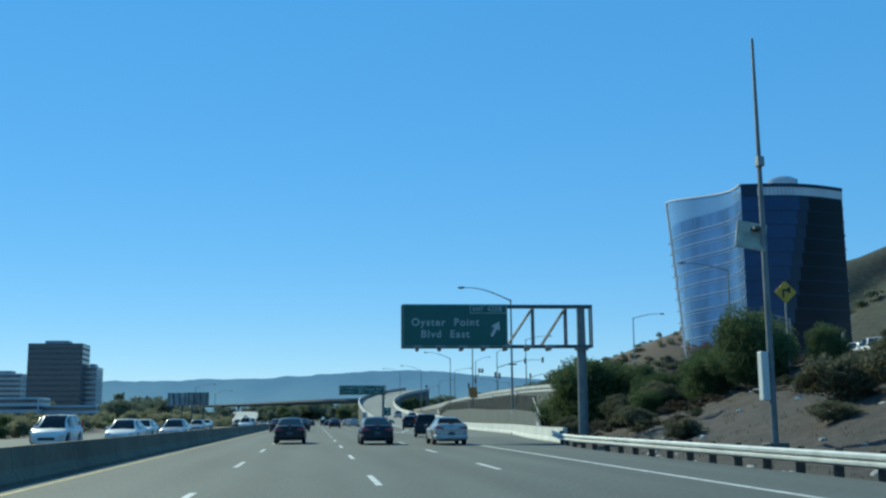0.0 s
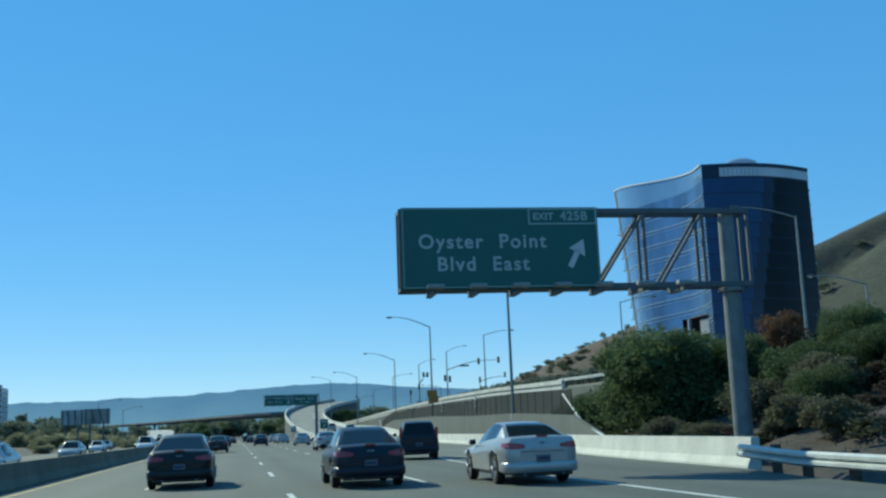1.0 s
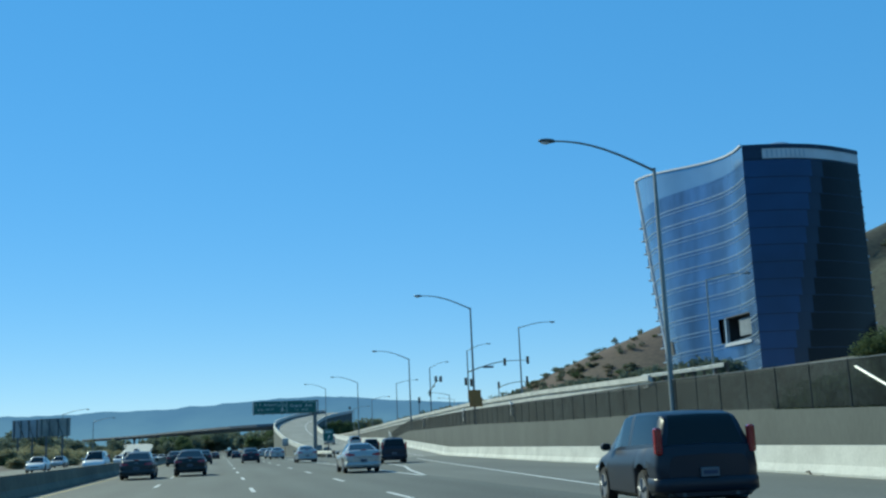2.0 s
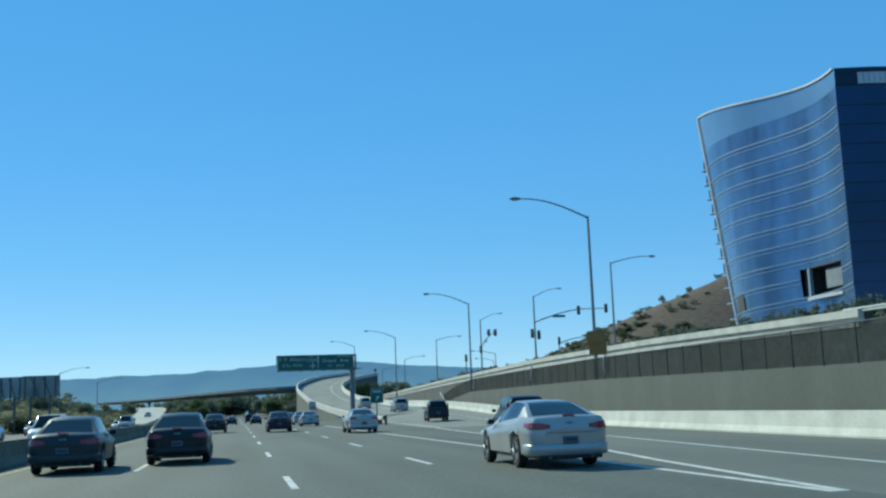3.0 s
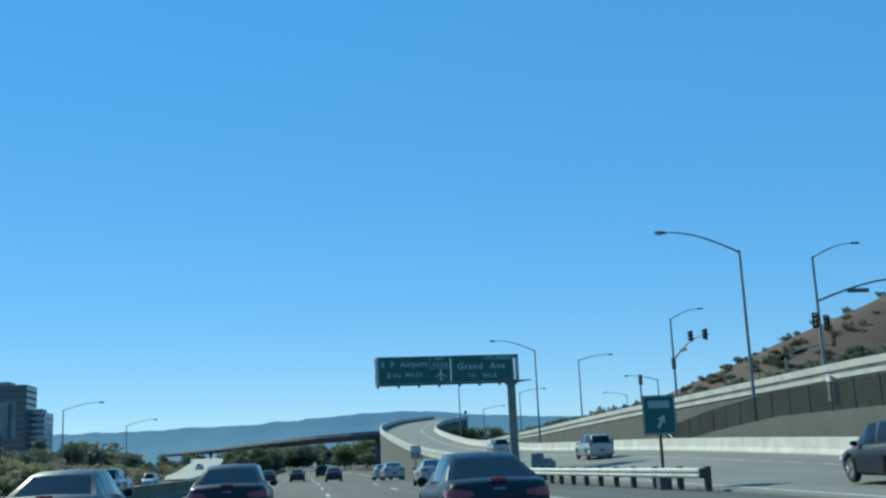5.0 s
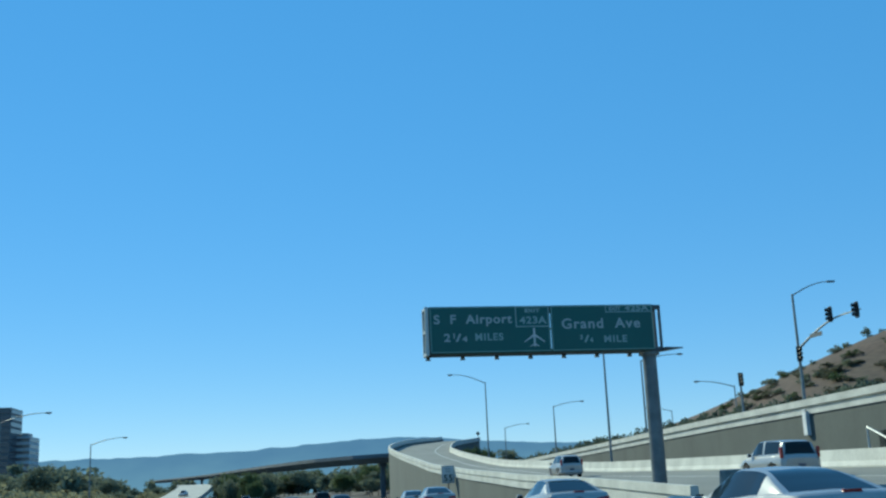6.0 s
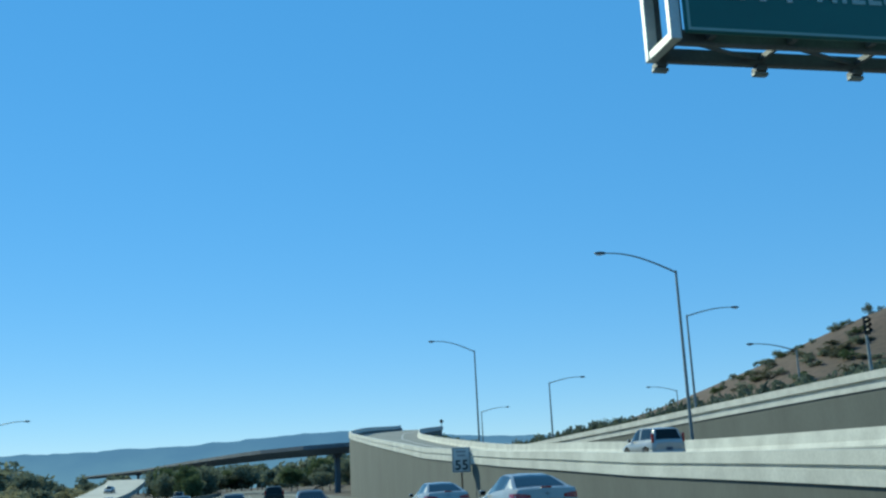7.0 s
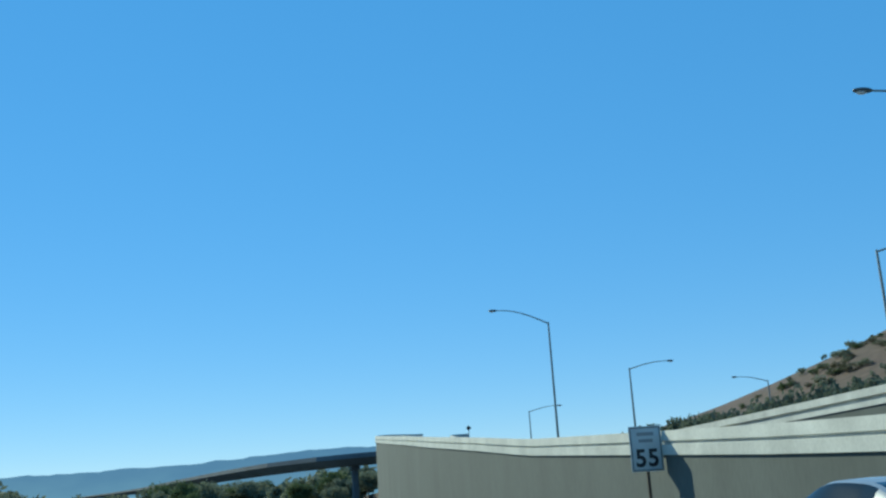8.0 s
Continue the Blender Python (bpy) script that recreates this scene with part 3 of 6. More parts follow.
# first gantry, over the exit lane
g1 = gantry(pose(0, 61.6, 0, 0, 0, -1.5), "cantilever steel sign gantry with a green exit sign", 5.1, 15.95, 16.6, 5.55, 7.95,
            ((11.45, 13.0), (13.5, 15.0)), ((5.15, 11.4),), 0, (6.0, 7.3, 8.6, 9.9, 11.2, 12.5, 13.8))
face = [c for c in g1.children if c.name.startswith("sign_panel")][0]
words("Oyster  Point", 0.61, 5.66, 6.76, -0.302, SIGN_LETTER, face, spacing=1.18)
words("Blvd  East", 0.61, 6.22, 6.06, -0.302, SIGN_LETTER, face, spacing=1.18)
words("EXIT", 0.30, 9.30, 7.64, -0.302, SIGN_FADED, face, spacing=1.1)
words("425B", 0.40, 10.18, 7.62, -0.302, SIGN_FADED, face, spacing=1.1)
part("exit_tab", outline(bmesh.new(), 9.15, 11.36, 7.48, 8.0, -0.302, 0.05), SIGN_FADED, face)
part("arrow", arrow(bmesh.new(), 10.65, 6.55, -0.302, 0.95), SIGN_WHITE, face)

# second gantry, in the gore
g2 = gantry(pose(0, 220.2, 0, 0, 0, 2), "cantilever steel sign gantry with two green panels", 5.3, 14.48, 15.0, 6.47, 8.20,
            (), ((5.32, 10.22), (10.25, 14.58)), 0, (), depth=0.56)
pa, pb = [c for c in g2.children if c.name.startswith("sign_panel")]
words("S  F  Airport", 0.50, 5.50, 7.60, -0.302, SIGN_LETTER, pa, spacing=1.12, end=8.66)
words("2", 0.44, 5.88, 6.89, -0.302, SIGN_LETTER, pa, end=6.14)
words("1", 0.27, 6.22, 7.02, -0.302, SIGN_LETTER, pa)
words("/", 0.42, 6.34, 6.89, -0.302, SIGN_LETTER, pa, end=6.58)
words("4", 0.27, 6.60, 6.89, -0.302, SIGN_LETTER, pa, end=6.82)
words("MILES", 0.39, 7.14, 6.92, -0.302, SIGN_FADED, pa, spacing=1.2, end=8.27)
words("EXIT", 0.19, 9.20, 8.02, -0.302, SIGN_FADED, pa, spacing=1.2, end=9.82)
words("423A", 0.40, 8.97, 7.56, -0.302, SIGN_FADED, pa, spacing=1.1, end=10.08)
part("exit_tab", outline(bmesh.new(), 8.80, 10.19, 7.42, 8.26, -0.302, 0.045), SIGN_FADED, pa)
bm = bmesh.new()
box(bm, 9.50, 9.58, -0.31, -0.302, 6.64, 7.38)
for s in (-1, 1):
    for (xa, za), (xb, zb), w in (((0.03, 7.04), (0.42, 6.80), 0.10), ((0.03, 6.70), (0.2, 6.62), 0.06)):
        a, b = Vector((9.54 + s * xa, -0.306, za)), Vector((9.54 + s * xb, -0.306, zb))
        vs = [bm.verts.new(p) for p in (a + Vector((0, 0, w)), b + Vector((0, 0, w * 0.4)), b, a)]
        bm.faces.new(vs if s > 0 else vs[::-1])
part("aeroplane_symbol", bm, SIGN_WHITE, pa, "white aeroplane shape")
words("Grand  Ave", 0.56, 10.70, 7.34, -0.302, SIGN_LETTER, pb, spacing=1.15, end=14.00)
words("3", 0.25, 11.42, 6.89, -0.302, SIGN_FADED, pb)
words("/", 0.40, 11.58, 6.77, -0.302, SIGN_FADED, pb, end=11.82)
words("4", 0.25, 11.84, 6.77, -0.302, SIGN_FADED, pb)
words("MILE", 0.38, 12.43, 6.76, -0.302, SIGN_FADED, pb, spacing=1.2, end=13.40)
words("EXIT", 0.20, 12.72, 8.05, -0.302, SIGN_FADED, pb, spacing=1.1, end=13.22)
words("425A", 0.30, 13.38, 8.03, -0.302, SIGN_FADED, pb, spacing=1.1, end=14.42)
part("exit_tab", outline(bmesh.new(), 12.56, 14.54, 7.96, 8.26, -0.302, 0.04), SIGN_FADED, pb)
bm = bmesh.new()
vs = [bm.verts.new(p) for p in ((15.01, -0.30, 6.40), (15.92, 0.10, 6.50), (15.01, 0.60, 6.40), (15.01, -0.30, 6.52), (15.92, 0.10, 6.55), (15.01, 0.60, 6.52))]
for q in ((2, 1, 0), (3, 4, 5), (0, 1, 4, 3), (1, 2, 5, 4), (2, 0, 3, 5)):
    bm.faces.new([vs[k] for k in q])
part("service_platform", bm, STEEL_DARK, g2, "tapered end bracket of the truss")
# end frame of the truss, with two openings, and brackets under its rear chord
for y in (-0.18, 0.50):
    part("end_post", boxed(5.16, 5.30, y - 0.05, y + 0.05, 6.36, 8.30, 0.01), RAIL_STEEL, g2)
for z in (6.42, 7.32, 8.23):
    part("end_rail", boxed(5.17, 5.29, -0.13, 0.45, z - 0.06, z + 0.06, 0.01), RAIL_STEEL, g2)
for k in range(7):
    x = 5.35 + 1.40 * k
    br = part("bracket", boxed(x - 0.07, x + 0.07, 0.46, 0.64, 6.30, 6.379, 0.01), STEEL_DARK, g2)
    part("bracket_foot", boxed(x - 0.10, x + 0.10, 0.50, 0.60, 6.25, 6.298, 0.01), STEEL, br)
    part("lattice_bar", boxed(x - 0.03, x + 0.03, 0.04, 0.48, 6.43, 6.50), STEEL_DARK, g2)
    bm = bmesh.new()
    rod(bm, (x + 0.05, 0.02, 6.46), (min(x + 1.38, 14.8), 0.52, 6.46), 0.03, n=6)
    part("lattice_bar", bm, STEEL_DARK, g2)


def post_sign(name, m, label, w, h, bottom, mat, posts):
    s = thing(name, m, label, "sign")
    for x in posts:
        bm = bmesh.new()
        box(bm, x - 0.05, x + 0.05, 0.0, 0.09, -0.5, bottom + h * 0.9, 0.01)
        part("post", bm, TIMBER, s)
    p = part("sign_plate", boxed(-w / 2, w / 2, -0.03, -0.004, bottom, bottom + h, 0.008), mat, s)
    return s, p


SIGN_GREY = material("sign_grey_legend", (0.30, 0.30, 0.30), 0.5)
# speed limit sign in front of the ramp's wall
_, p = post_sign("speed_limit_sign", pose(13.08, 272.4, -0.43), "white speed limit sign with black numerals on a post", 1.14, 1.50, 2.06, SIGN_WHITE, (0.0,))
part("border", outline(bmesh.new(), -0.53, 0.53, 2.10, 3.52, -0.03, 0.025), SIGN_BLACK, p)
part("legend_bar", boxed(-0.30, 0.30, -0.037, -0.031, 3.24, 3.36), SIGN_GREY, p)
part("legend_bar", boxed(-0.25, 0.25, -0.037, -0.031, 3.02, 3.13), SIGN_GREY, p)
words("55", 0.80, 0.0, 2.24, -0.034, SIGN_BLACK, p, align='CENTER', spacing=1.1, bold=0.02)

# exit sign in the gore
sx, p = post_sign("exit_sign", pose(12.98, 186.8, 0), "small green exit sign with an arrow on one post", 1.22, 1.4, 1.92, SIGN_GREEN, (0.0,))
part("border", outline(bmesh.new(), -0.58, 0.58, 1.95, 3.29, -0.03, 0.03), SIGN_FADED, p)
part("legend_bar", boxed(-0.40, 0.40, -0.037, -0.031, 2.86, 3.12), SIGN_FADED, p)
part("arrow", arrow(bmesh.new(), 0.05, 2.38, -0.033, 0.5), SIGN_WHITE, p)
part("post_base", boxed(-0.22, 0.22, -0.2, 0.3, -0.4, 0.5, 0.04), STEEL_DARK, sx, "dark breakaway base")

# small warning sign seen from behind on the ramp
sr = thing("warning_sign", pose(51.6, 483.0, 14.1), "small dark warning sign on a post beside the ramp", "sign")
part("post", boxed(-0.06, 0.06, 0, 0.1, -0.6, 1.9, 0.01), STEEL_DARK, sr)
part("sign_plate", boxed(-0.45, 0.45, -0.03, -0.004, -0.45, 0.45, 0.03, m=Matrix.Translation((0, 0, 1.9)) @ Matrix.Rotation(radians(45), 4, 'Y')), SIGNAL_BLACK, sr)

# orange construction sign on the ramp's lamp post
so = thing("orange_sign", pose(23.85, 156.62, 2.5), "blank orange warning sign strapped to a lamp post", "sign")
part("sign_plate", boxed(-0.62, 0.62, -0.03, -0.004, 1.9, 2.75, 0.008), SIGN_ORANGE, so)
part("upper_plate", boxed(-0.74, 0.50, -0.06, -0.034, 2.62, 3.45, 0.008), SIGN_ORANGE, so)
for z in (2.2, 3.0):
    part("strap", boxed(-0.14, 0.14, -0.003, 0.24, z, z + 0.06), STEEL_DARK, so)

# yellow curve sign high on the cutting
YELLOW = material("sign_yellow", (0.62, 0.36, 0.03), 0.5, stain=0.06, stain_scale=3)
sc = thing("curve_sign", pose(28.6, 60.5, 3.6), "yellow diamond curve warning sign on a post", "sign")
part("post", boxed(-0.05, 0.05, 0, 0.09, -0.6, 5.2, 0.01), STEEL, sc)
p = part("sign_plate", boxed(-0.50, 0.50, -0.03, -0.004, -0.50, 0.50, 0.03, m=Matrix.Translation((0, 0, 5.2)) @ Matrix.Rotation(radians(45), 4, 'Y')), YELLOW, sc)
bm = bmesh.new()
box(bm, -0.22, -0.08, -0.04, -0.031, 4.85, 5.30)
box(bm, -0.22, 0.25, -0.04, -0.031, 5.25, 5.40)
box(bm, 0.15, 0.32, -0.04, -0.031, 5.15, 5.52)
part("arrow", bm, SIGN_BLACK, p)


def lamp(m, label, side, group, height=11.0, reach=5.05, rise=1.3):
    """A street lamp: tapered mast with a curved arm and a cobra head; side -1 or 1 is the way the arm points."""
    t = thing("street_lamp", m, label, "street lamp", group)
    bm = bmesh.new()
    rod(bm, (0, 0, -0.4), (0, 0, height), 0.13, 0.075, 12)
    part("mast", bm, STEEL, t, smooth=False)
    part("base_plate", boxed(-0.17, 0.17, -0.17, 0.17, -0.4, 0.03, 0.01), STEEL, t)
    bm = bmesh.new()
    pts = [(side * reach * u, 0, height - 0.12 + rise * math.sin(min(u * 1.15, 1) * math.pi / 2)) for u in np.linspace(0, 0.93, 9)]
    tube(bm, pts, list(np.linspace(0.065, 0.04, 9)), 8)
    part("arm", bm, STEEL, t, smooth=True)
    bm = bmesh.new()
    x = side * reach * 0.93
    z = height - 0.12 + rise
    r = bmesh.ops.create_uvsphere(bm, u_segments=12, v_segments=8, radius=1)
    bmesh.ops.transform(bm, matrix=Matrix.Translation((x + side * 0.33, 0, z)) @ Matrix.Diagonal((0.42, 0.17, 0.11, 1)), verts=r["verts"])
    hd = part("lamp_head", bm, STEEL_DARK, t, smooth=True)
    bm = bmesh.new()
    r = bmesh.ops.create_uvsphere(bm, u_segments=10, v_segments=6, radius=1)
    bmesh.ops.transform(bm, matrix=Matrix.Translation((x + side * 0.4, 0, z - 0.06)) @ Matrix.Diagonal((0.24, 0.13, 0.10, 1)), verts=r["verts"])
    part("lens", bm, HEAD_LENS, hd, smooth=True)
    return t


LG = "street lamps along the exit ramp"
for x, y, z, top in ((19.68, 103.55, 2.12, 13.18), (23.8, 157, 2.72, 13.8), (27.4, 211, 0.4, 13.4), (27.6, 271.3, 0.4, 13.7), (26.7, 327.8, 0.4, 15.7)):
    lamp(pose(x, y, z), "tall galvanised street lamp with a curved arm", -1, LG, height=top - z)
for x, y, z, top in ((40.2, 197, 6.0, 16.2), (39.9, 297.6, 4.9, 14.8), (41.2, 347, 6.4, 13.4), (50.2, 160.5, 5.4, 16.9), (41.8, 392, 4.0, 12.6)):
    lamp(pose(x, y, z), "tall galvanised street lamp on the frontage road", 1, "street lamps on the frontage road", height=top - z, reach=4.8, rise=0.75)
for x, y, z, top in ((41.5, 100.5, 5.2, 16.0), (50.4, 106, 5.3, 11.6), (53.4, 303, 5.2, 12.0), (69.5, 370, 5.0, 13.5)):
    lamp(pose(x, y, z), "tall galvanised street lamp behind the frontage road", -1, "street lamps on the frontage road", height=top - z, reach=4.8, rise=0.75)
for x, y, top in ((-33.3, 305, 10.6), (-32.0, 351, 10.1)):
    lamp(pose(x, y, 0.2), "street lamp beyond the opposite carriageway", 1, "street lamps beside the opposite carriageway", height=top - 0.2, reach=5.2, rise=1.0)


def signal_head(parent, x, y, z, turn=0.0, back=True):
    """A three-lens traffic signal with its backplate and visors."""
    m = pose(x, y, z, 0, 0, turn)
    h = part("signal_head", boxed(-0.17, 0.17, -0.12, 0.12, -0.52, 0.52, 0.03, m=m), SIGNAL_BLACK, parent)
    if back:
        part("backplate", boxed(-0.23, 0.23, 0.0, 0.02, -0.60, 0.60, 0.01, m=m), SIGNAL_BLACK, h)
    for k in (-1, 0, 1):
        bm = bmesh.new()
        rod(bm, (0, -0.12, 0.33 * k), (0, -0.36, 0.33 * k), 0.15, 0.13, 12, caps=False)
        bmesh.ops.transform(bm, matrix=m, verts=bm.verts)
        part("visor", bm, SIGNAL_BLACK, h)
    return h


def signal_pole(m, label, height, arm_len, arm_z, heads, lamp_reach=0.0, rise=1.8, sign=0.0, turn=0.0):
    """A traffic signal mast with a rising arm, its signals and often a lamp; turn swings the arm round the mast."""
    swing = pose(0, 0, 0, 0, 0, turn)
    t = thing("traffic_signal", m, label, "traffic signal", "traffic signals at the junction")
    bm = bmesh.new()
    rod(bm, (0, 0, -0.5), (0, 0, height), 0.15, 0.09, 12)
    part("mast", bm, STEEL, t)
    if arm_len:
        bm = bmesh.new()
        pts = [(arm_len * u, 0, arm_z + rise * math.sin(min(1, u * 1.3) * math.pi / 2)) for u in np.linspace(0, 1, 9)]
        tube(bm, [tuple(swing @ Vector(p)) for p in pts], list(np.linspace(0.10, 0.05, 9)), 8)
        part("mast_arm", bm, STEEL, t, smooth=True)
    if lamp_reach:
        bm = bmesh.new()
        tube(bm, [(lamp_reach * u, 0, height - 0.1 + 1.1 * math.sin(u * math.pi / 2)) for u in np.linspace(0, 1, 8)], list(np.linspace(0.06, 0.035, 8)), 8)
        part("lamp_arm", bm, STEEL, t, smooth=True)
        part("lamp_head", boxed(lamp_reach - 0.1, lamp_reach + 0.6, -0.13, 0.13, height + 0.93, height + 1.08, 0.05), STEEL_DARK, t)
    for x, z in heads:
        p = swing @ Vector((x, -0.15, z))
        signal_head(t, p.x, p.y, p.z, turn if x > 1 else 0.0)
    if sign:
        part("street_name_sign", boxed(sign - 0.9, sign + 0.9, -0.12, -0.09, arm_z + rise * 0.55 - 0.35, arm_z + rise * 0.55 - 0.02, 0.01, m=swing), STEEL_DARK, t)
    return t


signal_pole(pose(39.5, 225, 5.0), "traffic signal mast with an arm, two signals and a lamp", 10.6, 9.9, 7.1, ((6.2, 8.6), (10.1, 8.8), (0.48, 5.4), (-0.42, 5.6)), 3.4, 1.7, 3.4)
signal_pole(pose(40.0, 258.7, 5.0), "traffic signal mast with a long arm and a lamp", 10.4, 9.2, 5.9, ((5.4, 7.85), (8.9, 7.6), (0.3, 5.5)), 3.2, 1.7, 3.0, turn=-87)
signal_pole(pose(39.9, 270.3, 5.0), "short post with one traffic signal", 4.2, 0, 0, ((0, 4.7),))
signal_pole(pose(54.6, 262.5, 5.2), "traffic signal on a slim arm beyond the junction", 7.4, 6.2, 6.2, ((5.9, 7.6), (0.0, 6.6)), 0, 1.0)
sg = signal_pole(pose(39.0, 66, 4.9), "grey traffic signal post on the frontage road showing red", 6.8, 0, 0, ((-0.3, 4.4),))
bm = bmesh.new()
rod(bm, (-0.3, -0.30, 4.73), (-0.3, -0.27, 4.73), 0.14, n=14)
part("lit_lens", bm, glowing("signal_red", (1.0, 0.16, 0.02), 6.0), sg, "lit orange-red lens")

PANEL_BACK = material("solar_panel_back", (0.40, 0.37, 0.29), 0.6, stain=0.3, stain_scale=2)
# solar pole with panel and cabinet
sp = thing("solar_pole", pose(15.4, 34.0, 0.35), "galvanised pole with a solar panel and a white cabinet", "pole")
bm = bmesh.new()
rod(bm, (0, 0, -0.6), (0, 0, 7.4), 0.12, 0.10, 12)
rod(bm, (0, 0, 7.4), (0, 0, 14.3), 0.095, 0.05, 12)
part("mast", bm, GANTRY_STEEL, sp)
bm = bmesh.new()
box(bm, -0.52, 0.52, -0.03, 0.03, -0.62, 0.62, 0.02, m=Matrix.Translation((-0.33, 0.28, 7.20)) @ Matrix.Rotation(radians(13), 4, 'Y') @ Matrix.Rotation(radians(-14), 4, 'Z') @ Matrix.Rotation(radians(-28), 4, 'X'))
part("solar_panel", bm, PANEL_BACK, sp, "pale back of a tilted solar panel")
part("bracket", boxed(-0.3, 0.05, 0.0, 0.35, 7.4, 7.5), STEEL_DARK, sp)
part("cabinet", boxed(-0.40, -0.14, -0.18, 0.18, 1.5, 3.15, 0.03), SIGN_WHITE, sp, "white equipment cabinet")
part("footing", boxed(-0.35, 0.35, -0.35, 0.35, -0.6, 0.1, 0.03), CONCRETE_GREY, sp)
part("sensor", boxed(-0.12, 0.12, -0.2, 0.1, 9.6, 9.95, 0.03), STEEL, sp)

# ---- guardrail beside the right shoulder ----
RAIL = [(0, 0.42), (-0.08, 0.47), (-0.08, 0.53), (0.015, 0.585), (-0.08, 0.64), (-0.08, 0.70), (0, 0.75), (0.012, 0.74), (-0.06, 0.69), (-0.06, 0.65), (0.03, 0.585), (-0.06, 0.52), (-0.06, 0.48), (0.012, 0.43)]


def guardrail(pts, label, posts=2.0):
    t = thing("guardrail", pose(0, 0, 0), label, "guardrail")
    v, f = sweep(pts, RAIL)
    mesh_part("rail", v, f, RAIL_STEEL, t)
    pm, spacer = None, None
    p = [Vector(q) for q in pts]
    for a, b in zip(p, p[1:]):
        d = b - a
        n = max(1, round(d.length / posts))
        turn = math.atan2(d.y, d.x) - math.pi / 2
        for k in range(n):
            q = a + d * (k / n)
            if pm is None:
                pm = part("post", boxed(0.17, 0.36, -0.09, 0.09, -0.5, 0.80, 0.01), TIMBER, t)
                spacer = part("spacer_block", boxed(0.012, 0.168, -0.08, 0.08, 0.42, 0.74, 0.01), TIMBER, t)
                o1, o2 = pm, spacer
            else:
                o1, o2 = new("post", pm.data), new("spacer_block", spacer.data)
                o1.parent = o2.parent = t
            o1.location = o2.location = q
            o1.rotation_euler = o2.rotation_euler = (0, 0, turn)
    return t


guardrail([(12.15, y, -0.23) for y in range(-20, 49, 4)] + [(12.35, 52, -0.20), (12.62, 55.2, -0.08)], "galvanised guardrail on dark timber posts")
guardrail([(13.05, 183.5, 0), (12.6, 190, 0), (12.2, 200, 0), (12.0, 213, 0.0)], "pale guardrail across the gore point")

guardrail([(UPPER_X - 0.15, y, lerp_table(UPPER, y)[0] + 0.12) for y in range(134, 151, 4)], "pale guardrail at the edge of the frontage road")

# fence on the lower wall
FENCE = material("privacy_slat", (0.029, 0.036, 0.037), 0.9, spec=0.05, grain=0.3, grain_scale=4, stain=0.3, stain_scale=0.5)
fence = thing("fence", pose(0, 0, 0), "dark slatted fence with pale posts on the retaining wall", "fence")
pts = [Vector((x + 0.15, y, z)) for y, x, z in LOWER if y > 84 and z > 1.45]
runs = [0.0]
for a, b in zip(pts, pts[1:]):
    runs.append(runs[-1] + (b - a).length)


def along(s):
    s = min(max(s, 0.0), runs[-1])
    return Vector([float(np.interp(s, runs, [p[k] for p in pts])) for k in range(3)])


fp = None
for k in range(int(runs[-1] / 2.45) + 1):
    if fp is None:
        bm = bmesh.new()
        rod(bm, (0, 0, -0.05), (0, 0, 1.45), 0.026, n=8)
        fp = part("fence_post", bm, FENCE_POST, fence)
        ob = fp
    else:
        ob = new("fence_post", fp.data)
        ob.parent = fence
    ob.location = along(k * 2.45)
bm = bmesh.new()
for a, b in zip(pts, pts[1:]):
    rod(bm, a + Vector((0, 0, 1.42)), b + Vector((0, 0, 1.42)), 0.02, n=6)
part("fence_rail", bm, STEEL_DARK, fence)
v, f = [], []
for k in range(int(runs[-1] / 0.10)):
    p, q, i = along(k * 0.10), along(k * 0.10 + 0.08), len(v)
    v += [p + Vector((0, 0, 0.04)), q + Vector((0, 0, 0.04)), q + Vector((0, 0, 1.40)), p + Vector((0, 0, 1.40))]
    f.append((i, i + 1, i + 2, i + 3))
tagged(mesh_part("privacy_slats", v, f, FENCE, fence), kind="stuff")

PEDESTAL_WHITE = material("whitewashed_concrete", (0.82, 0.82, 0.80), 0.8, stain=0.12, stain_scale=1.5, grain=0.06, grain_scale=12)

# pale pedestals on the tall wall below the signal masts
for y in (193.0, 220.6, 253.8):
    z = lerp_table(UPPER, y)[0]
    ped = thing("concrete_pedestal", pose(UPPER_X - 0.62, y, z), "pale concrete pedestal on the wall below a signal mast", "pedestal", "pedestals on the tall wall")
    part("block", boxed(-0.06, 0.265, -0.30, 0.30, -1.9, -0.10, 0.03), PEDESTAL_WHITE, ped)
    part("cap", boxed(-0.10, 0.0, -0.36, 0.36, -0.098, 0.0, 0.02), PEDESTAL_WHITE, ped)


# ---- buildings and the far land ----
# the upright stain streaks of GLASS_BLUE paint sky sheen on the wavy side
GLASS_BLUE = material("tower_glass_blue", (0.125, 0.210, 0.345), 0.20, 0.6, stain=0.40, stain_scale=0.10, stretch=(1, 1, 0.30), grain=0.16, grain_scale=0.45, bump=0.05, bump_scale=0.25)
# front glass: shade and a blue sky reflection are put into these colours
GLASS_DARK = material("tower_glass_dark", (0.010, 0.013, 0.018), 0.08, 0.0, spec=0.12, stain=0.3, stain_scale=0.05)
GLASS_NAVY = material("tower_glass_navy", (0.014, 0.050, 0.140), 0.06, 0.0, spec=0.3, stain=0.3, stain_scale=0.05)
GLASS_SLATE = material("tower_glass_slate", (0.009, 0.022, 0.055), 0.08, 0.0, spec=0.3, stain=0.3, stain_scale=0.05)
GLASS_PALE = material("tower_glass_screen", (0.28, 0.40, 0.52), 0.18, 0.6, stain=0.12, stain_scale=0.08)
SPANDREL = material("tower_spandrel", (0.36, 0.44, 0.52), 0.35, 0.3, stain=0.1, stain_scale=0.2)
